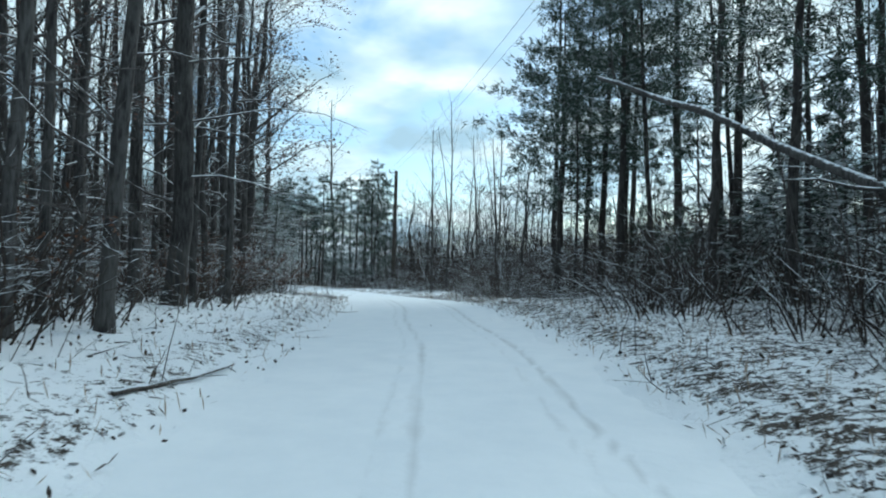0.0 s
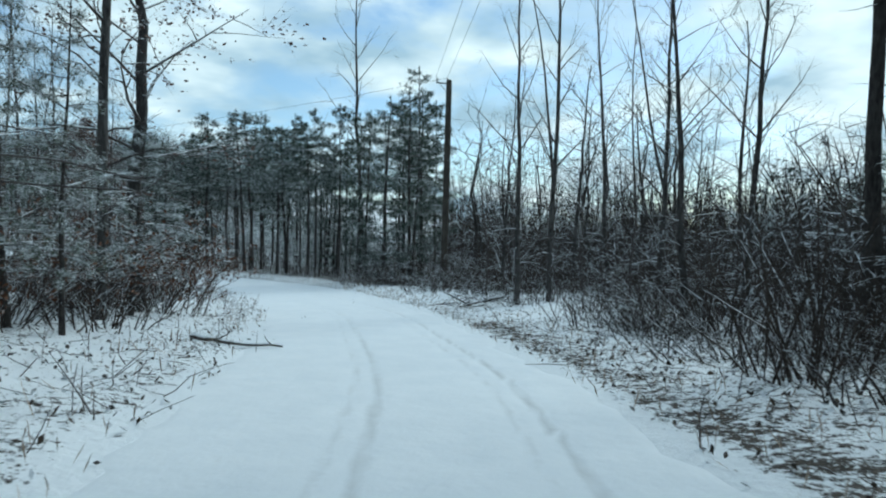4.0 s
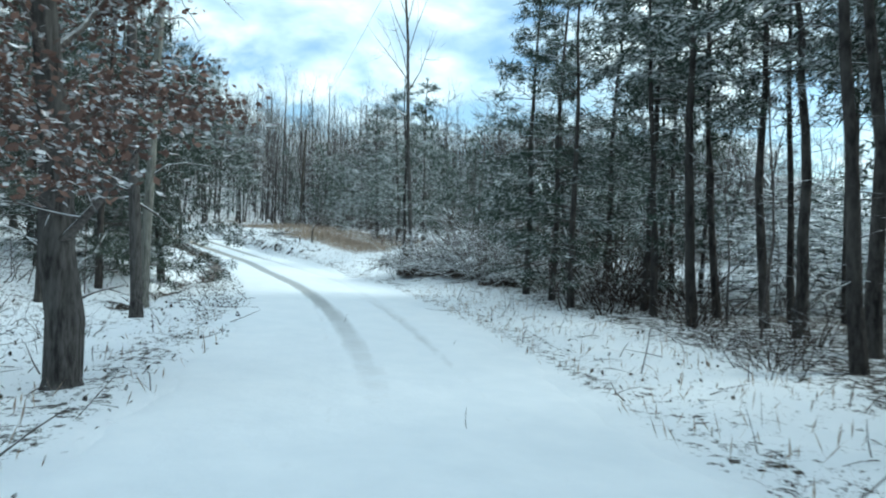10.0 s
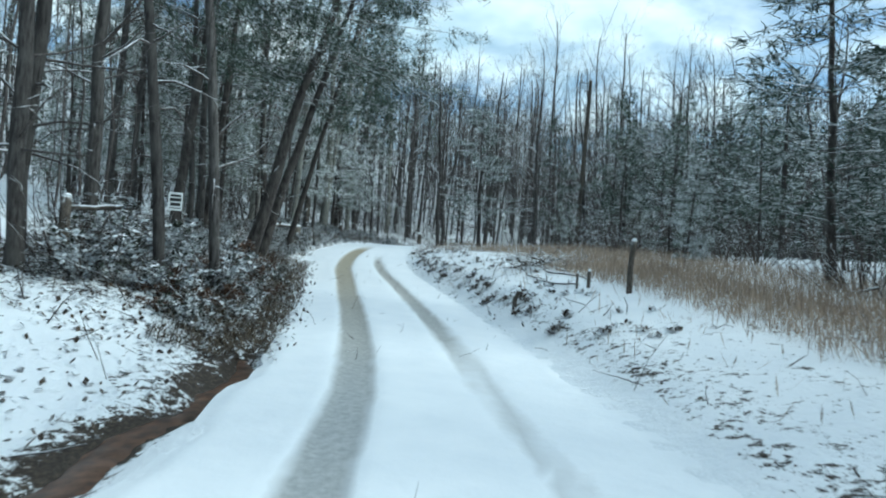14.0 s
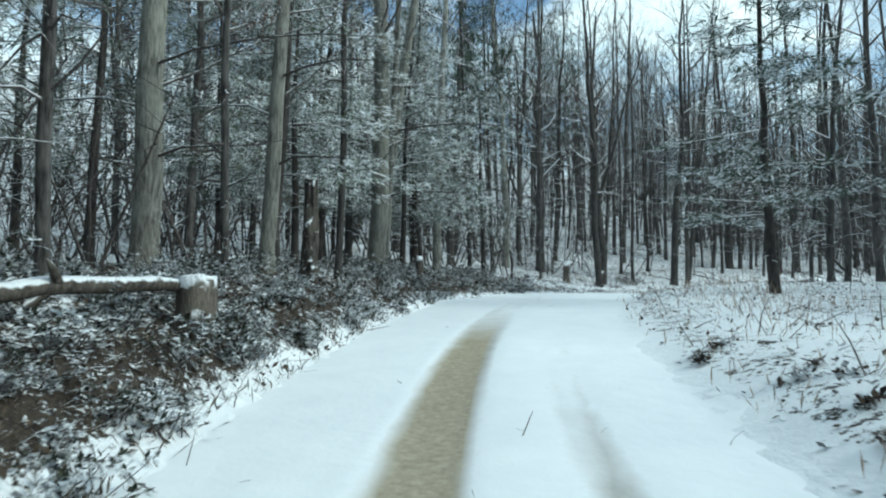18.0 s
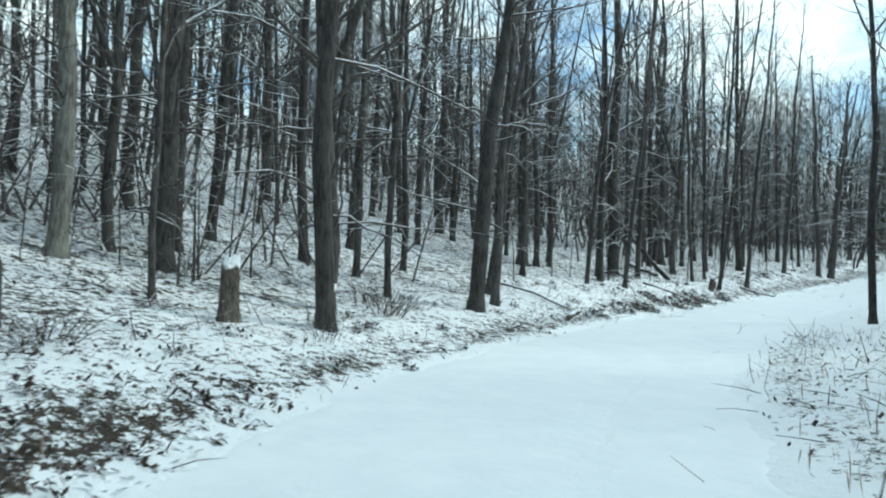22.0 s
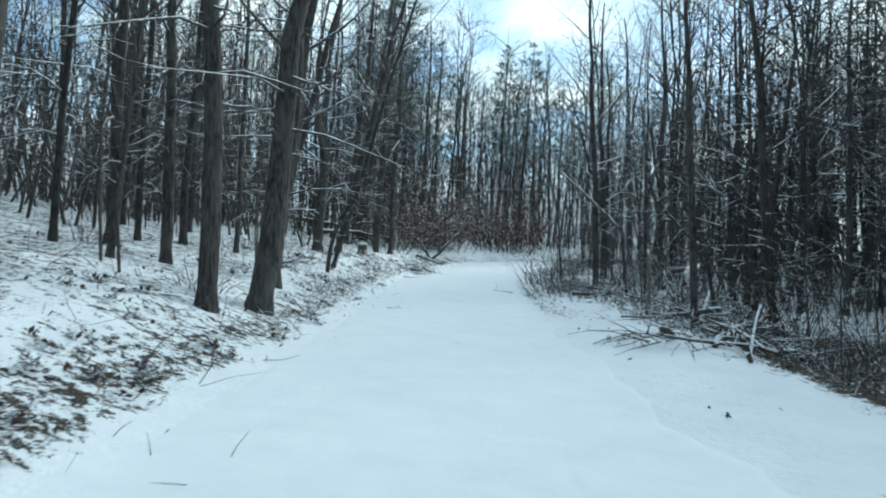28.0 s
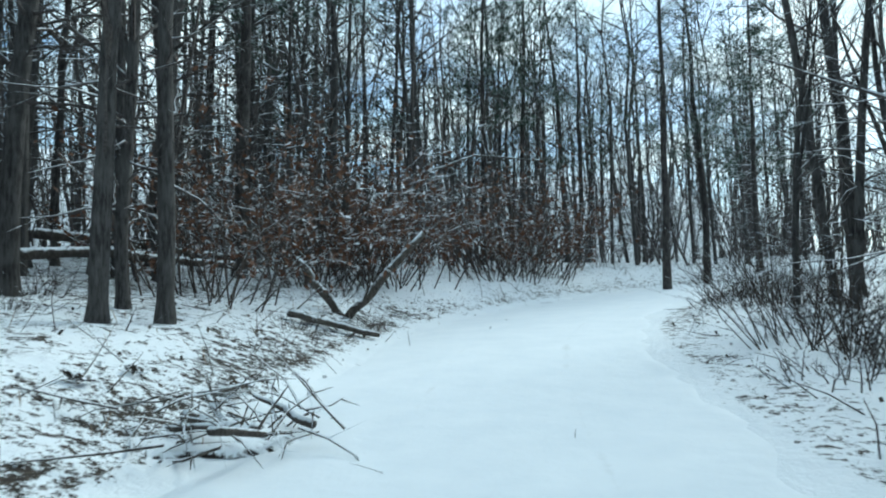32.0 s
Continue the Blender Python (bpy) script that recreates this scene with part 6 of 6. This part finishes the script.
log(lie((-104.9, 172.5), (-104.2, 172.9), (-103.5, 173.2), lift=.1), .07, .05, "snow-covered log beside the road's bend", seed=14)
log([(-110.3, 170.6, 9.6), (-108.4, 173.3, 9.7), (-106.9, 175.4, 9.6)], .11, .08, "long fallen log held above the snow", seed=15, snags=4)
log([(-112.3, 172.6, 10.4), (-109.5, 176.5, 10.2), (-107.6, 179.3, 9.9)], .12, .09, "long snow-covered fallen log", seed=16, snags=4)
log(lie((-53.0, 84.36), (-51.9, 84.05), (-50.8, 83.88), lift=.05), .034, .018, "snowy fallen branch on the field bank", "fallen_branch", seed=17)
log(lie((-53.7, 85.1), (-52.5, 85.15), (-51.4, 84.65), lift=.05), .03, .014, "thin crooked branch lying in the straw grass", "fallen_branch", seed=61)
log(lie((-54.1, 84.8), (-53.6, 84.6), (-53.15, 84.46), lift=.04), .026, .016, "short dark branch on the snow", "fallen_branch", seed=62)
log(lie((-54.4, 85.8), (-53.8, 85.6), (-53.3, 85.45), lift=.06), .026, .014, "short dark branch on the snow", "fallen_branch", seed=63)
log(lie((-92.1, 124.3), (-91.55, 123.45), (-91.1, 122.7), lift=.06), .085, .06, "dark rotten log with snow along its top", seed=64, snags=3)
log(lie((-91.5, 122.9), (-91.2, 122.2), (-90.9, 121.3), lift=.05), .08, .07, "short dark log end sticking out of the snow", seed=66, snags=1, cut=True)
log(lie((-92.2, 130.2), (-91.7, 129.2), (-91.4, 128.0), lift=.22), .035, .02, "snowy fallen branch along the thicket", "fallen_branch", seed=67)
log(lie((-93.1, 133.6), (-92.5, 133.0), (-91.9, 132.6), lift=.2), .035, .02, "snowy fallen branch along the thicket", "fallen_branch", seed=68)
log(lie((-91.4, 127.2), (-90.8, 127.6), (-90.0, 127.9), lift=.45), .035, .015, "forked snowy branch caught in the thicket", "fallen_branch", seed=69, snags=5, stub=.4)
log([(-89.9, 122.6, 4.4), (-90.1, 122.8, 5.9), (-90.35, 122.9, 6.7), (-90.3, 123.0, 8.2)], .05, .025, "bent thin stem plastered with snow", "leaning_log", seed=70, snags=4, stub=.5)
log([(-71.8, 83.5, 4.3), (-71.2, 83.1, 4.3), (-70.0, 82.2, 4.2), (-68.4, 81.1, 4.15)], .07, .085, "snow-covered log resting on its stump", seed=18, snags=2, cut=True)
log([(-95.1, 158.2, 7), (-95.3, 158.4, 9.1), (-96.3, 159.8, 10.3), (-97.4, 161.3, 11.5)], .06, .03, "dead snowy branch slanting over the thicket", "leaning_log", seed=19, snags=5)
log([(-93.7, 151, 6.3), (-93.9, 151.6, 8.0), (-94.9, 152.3, 9.2), (-95.2, 152.6, 11.4)], .055, .03, "crooked dark stem with snow on one side", "leaning_log", seed=20, snags=6, stub=.6)
log([(-95.2, 151.9, 6.4), (-95.15, 152, 7.2), (-95.2, 152.1, 8.1)], .05, .025, "pale snow-plastered broken stem", "leaning_log", mat=BARK_PALE, seed=21, snags=1)
log(lie((-93.6, 149.5), (-94.3, 147.5), (-94.9, 145.5), lift=.12), .08, .06, "snow-topped log lying beside the road", seed=22)
log([(-104.3, 154.6, 6.9), (-104.1, 154.6, 8.4), (-103.6, 155.2, 9.4), (-102.7, 156.6, 11.6)], .07, .025, "bent snowy stem arching over the bank", "leaning_log", seed=23, snags=6, stub=.6)
log([(-104.05, 185.1, 13.2), (-102.4, 188, 14.4), (-99.7, 193.3, 15.2), (-99, 195, 11)], .05, .03, "arched fallen stem among the trees", "leaning_log", seed=24, snags=3)
log([(-93.4, 96.5, 4.9), (-93.2, 96.4, 5.75), (-92.8, 96.2, 6.15), (-91.8, 95.7, 6.2)], .06, .035, "bent sapling stem with snow along the top", "leaning_log", seed=25, snags=2)
log([(-69.4, 92.9, 3.6), (-70.0, 93.3, 4.8), (-70.56, 93.62, 5.85)], .05, .035, "pale dead pole leaning at the wood's edge", "leaning_log", mat=BARK_PALE, seed=26, snags=0)
log([(-26.2, 75.6, 2.3), (-29, 78.6, 4.2), (-31.3, 81, 5.6)], .05, .03, "dead pole leaning in the brush", "leaning_log", seed=27, snags=2)
log([(-26.8, 76.2, 2.0), (-29.6, 79.2, 3.8), (-31.9, 81.6, 5.1)], .05, .03, "dead pole leaning in the brush", "leaning_log", seed=28, snags=2)
for k, (x, y, a) in enumerate(((-16.5, 57.2, 20), (-13.2, 52.6, 80), (-29.4, 67.4, 40), (-40, 72.6, 10), (-96.4, 115.5, 70), (-92.9, 112.6, 110), (-101, 150.6, 20), (-99.2, 158.6, 140), (-103.2, 163.2, 20), (-2.6, 20.4, 60), (2.9, 15.4, 80), (-97.3, 131.2, 30))):
    dx, dy = math.cos(radians(a)) * .45, math.sin(radians(a)) * .45
    log(lie((x - dx, y - dy), (x, y), (x + dx, y + dy), lift=.02), .016, .007, "thin dark fallen branch on the snow", "fallen_branch", snags=4, seed=40 + k, stub=.22)

stump(1.58, 40.25, .45, .1, "small cut stump among fallen branches", seed=1)
stump(-71.7, 83.6, .55, .2, "rotten bank stump with roots, half buried in leaves", seed=2)
stump(-82.67, 89.19, .66, .08, "thin broken stump with a cap of snow", seed=3)
stump(-100.0, 124.8, .62, .1, "leaning cut stump on the snowy bank", seed=4, lean=(.1, .05))
stump(-94.9, 99.9, 1.0, .15, "weathered snag stump close to the road", seed=5, snow=False)
stump(-100.3, 125.6, .35, .09, seed=6)
stump(-94.72, 101.55, .7, .13, "bent broken stump with snow at its foot", seed=7, lean=(-.15, .2))
snag(-77.2, 85.5, 2.0, .13, "tall rotten broken trunk plastered with patches of snow", seed=8, lean=(.03, .02))
stump(-106.2, 166, .5, .2, "old stump with a white mark of snow", seed=9)
post(-50.45, 83.86, .34, .034, "short wooden stake in the snowy field")
post(-50.6, 83.7, .3, .024)
post(-49.39, 83.96, .95, .05, "leaning dark fence post in the straw grass", .06)
post(-50.94, 82.54, .35, lean=.12)
post(-11.6, 46.1, .9, .06, "dark wooden post at the edge of the brush", .05)
post(-12.1, 46.4, .75, .05)
post(-50.97, 74.85, 1.0, .08, "thick old gatepost beside the drive-in")
log([(-51.1, 74.85, 3.2), (-51.25, 75.6, 3.3)], .045, .04, "snow-topped rail fixed to the old gatepost", "fence_log", seed=60, snags=0)


def sign():
    """Small white notice nailed to a tree; its print cannot be read."""
    ob = tagged(new("notice_sign"), "small white notice nailed to a tree trunk", "sign")
    ob.matrix_world = Matrix.Translation((-50.5, 76.3, 3.42)) @ Matrix.Rotation(radians(80), 4, "Z") @ Matrix.Rotation(radians(90), 4, "X")

    def plate(w, h, d, cx=0, cy=0, cz=0):
        bm = bmesh.new()
        bmesh.ops.create_cube(bm, size=1, matrix=Matrix.Translation((cx, cy, cz)) @ Matrix.Diagonal((w, h, d, 1)))
        me = bpy.data.meshes.new("plate")
        bm.to_mesh(me)
        bm.free()
        return me

    me = plate(.2, .27, .004)
    me.materials.append(SIGN_WHITE)
    part("board", me, ob)
    for k, (w, h, y) in enumerate(((.15, .035, .085), (.16, .05, .025), (.14, .05, -.045), (.16, .014, -.1))):
        me = plate(w, h, .003, 0, y, .004)
        me.materials.append(SIGN_BLACK)
        part("print_bar", me, ob)
    for y in (.12, -.12):
        s = Soup()
        s.tube([(0, y, -.03), (0, y, .006), (0, y, .008)], [.003, .003, .007], 6, True)
        solid("nail", s, STEEL, ob)


sign()

# ---- small stuff on the ground: leaves, twigs, grass ----
g = np.random.default_rng(7)


def strewn(n, u0, u1, side, d0, d1, power=1.0):
    u = g.uniform(u0, u1, n)
    d = d0 + (d1 - d0) * g.random(n) ** power
    f = (u - UNIT[0]) / .1
    k = f.astype(int)
    f = f - k
    n = np.minimum(k + 1, len(LINE) - 1)
    x = LINE[k, 0] * (1 - f) + LINE[n, 0] * f + AHEAD[k, 1] * side * d
    y = LINE[k, 1] * (1 - f) + LINE[n, 1] * f - AHEAD[k, 0] * side * d
    return x, y, height(x, y)


def carpet(name, places, mat, label, category, long, wide, rise):
    """One joined mesh of small folded leaves."""
    x, y, z = (np.concatenate(q) for q in zip(*places))
    n = len(x)
    a, t = g.uniform(0, 2 * np.pi, n), g.uniform(*rise, n)
    L, W = g.uniform(*long, n), g.uniform(*wide, n)
    dx, dy, dz = np.cos(a) * np.cos(t), np.sin(a) * np.cos(t), np.sin(t)
    sx, sy, sz = -np.sin(a), np.cos(a), g.uniform(-.6, .6, n)
    p = np.column_stack([x, y, z + .006])
    way, side = np.column_stack([dx, dy, dz]) * L[:, None], np.column_stack([sx, sy, sz]) * W[:, None]
    v = np.stack([p, p + way * .5 + side, p + way, p + way * .5 - side], 1).reshape(-1, 3)
    b = np.arange(n) * 4
    f = np.concatenate([np.column_stack([b, b + 1, b + 2]), np.column_stack([b, b + 2, b + 3])])
    me = mesh_of(name, v.tolist(), f.tolist(), mat, False)
    return tagged(new(name, me), label, category, kind="stuff")


def tufts(n, leaves, u0, u1, side, d0, d1, spread, power=1.0):
    """Leaves gathered in small clumps."""
    x, y, _ = strewn(n, u0, u1, side, d0, d1, power)
    size = g.uniform(.4, 1.3, n) * spread
    x, y = (np.repeat(q, leaves) + g.normal(0, 1, n * leaves) * np.repeat(size, leaves) for q in (x, y))
    return x, y, height(x, y) + g.uniform(0, spread * .6, len(x))


TUFTS = [tufts(230, 34, 21.8, 33, -1, 2.15, 5.4, .09), tufts(46, 60, 15.2, 19.6, 1, 2.4, 2.9, .075), tufts(26, 60, 25.2, 27, -1, 2.2, 3.2, .11), tufts(60, 24, 15.3, 19.8, 1, 2.9, 4.2, .05)]
for cx, cy, r in DARK_PATCHES:
    cx, cy = cx + g.normal(0, r * .5, 260), cy + g.normal(0, r * .5, 260)
    TUFTS.append((cx, cy, height(cx, cy) + g.uniform(0, .07, 260)))
carpet("leaf_litter", [strewn(3450, -1, 6, -1, 2.1, 8), strewn(5400, -1, 6, 1, 2.2, 8, .9), strewn(1500, 5, 7, 1, 2.3, 8), strewn(1300, 7, 13, 1, 2.5, 8), strewn(3450, 5, 12.8, -1, 2.1, 8),
                       strewn(15000, 15.2, 23.2, -1, 2.1, 6, 1.2), strewn(500, 15.7, 19, 1, 2.1, 3.1), strewn(800, 15.2, 18.2, -1, 1.25, 1.9, .6), strewn(1500, 12.4, 15.6, -1, 2.1, 4), strewn(900, 12.4, 15.6, -1, 3, 7),
                       strewn(4200, 21, 36, -1, 2.1, 9), strewn(2200, 19, 25.4, 1, 2.2, 8), strewn(3600, 25.4, 31, 1, 4.7, 8), strewn(1700, 31, 36, 1, 2.6, 8),
                       strewn(60, 25.4, 31, 1, 2.4, 4.7)] + TUFTS,
       LITTER, "fallen brown leaves sticking out of the snow", "leaves", (.045, .12), (.012, .034), (-.2, .9))
carpet("verge_grass", [strewn(1500, -1, 9, 1, 2.2, 4), strewn(900, -1, 12, -1, 2.1, 3.6), strewn(900, 9, 13, 1, 2.3, 5), strewn(420, 13.5, 19.5, 1, 2.3, 5), strewn(600, 19, 25.4, 1, 2.2, 4.5), strewn(500, 21, 34, -1, 2.1, 5)],
       GRASS_DRY, "dry grass blades poking through the snow", "grass", (.1, .3), (.004, .009), (.5, 1.5))
carpet("bank_grass", [strewn(9000, 15.25, 18, -1, 1.55, 2.9), strewn(2500, 18, 20.5, -1, 2.0, 3)],
       BANK_GRASS, "matted brown withered grass on the bank", "grass", (.1, .28), (.003, .008), (.1, 1.1))
carpet("straw_grass", [strewn(20000, 15, 19.8, 1, 5.2, 9.8, .8), strewn(9000, 14.8, 16.8, 1, 4.3, 6.4, .7), strewn(120, 15, 19.6, 1, 3.2, 5.2), strewn(600, 19.4, 22.5, 1, 3.4, 6)],
       GRASS_DRY, "tall straw-coloured grass at the field's edge", "grass", (.16, .5), (.003, .007), (.5, 1.5))


def sticks(name, places, label, size, thick):
    x, y, z = (np.concatenate(q) for q in zip(*places))
    s = Soup()
    r = random.Random(9)
    for a, b, c in zip(x, y, z):
        L, w = r.uniform(*size), r.uniform(*thick)
        way = Vector((r.uniform(-1, 1), r.uniform(-1, 1), r.uniform(-.05, .4) if r.random() < .75 else r.uniform(.6, 1.6))).normalized() * L
        mid = Vector((a, b, c + .012)) + way * .5 + unit(r) * L * .07
        s.tube([Vector((a, b, c + .004)), mid, Vector((a, b, c + .012)) + way], [w, w * .8, w * .35], 3)
    return tagged(new(name, s.mesh(name, TWIG)), label, "twigs", kind="stuff")


sticks("fallen_twigs", [strewn(420, -1, 6, -1, 2.2, 7), strewn(420, -1, 6, 1, 2.3, 7), strewn(420, 5, 13, -1, 2.2, 7), strewn(420, 5, 13, 1, 2.5, 7), strewn(520, 15, 22, -1, 2.1, 7),
                        strewn(160, 13.5, 20, 1, 2.2, 5), strewn(1200, 21, 36, -1, 2.1, 8), strewn(360, 20, 25.4, 1, 2.3, 7), strewn(700, 25.4, 31, 1, 4.7, 7.5), strewn(360, 31, 36, 1, 2.8, 7), strewn(160, 12.4, 15.5, -1, 2.3, 6.5)],
       "dark twigs and stalks scattered over the snow", (.15, .7), (.004, .011))
sticks("road_twigs", [strewn(70, 15.2, 19.4, 1, -1.9, 1.9), strewn(50, 0, 38, 1, -2, 2), strewn(40, 22, 34, -1, 1.4, 2.1)],
       "small twigs dropped on the snowy road", (.08, .35), (.003, .006))
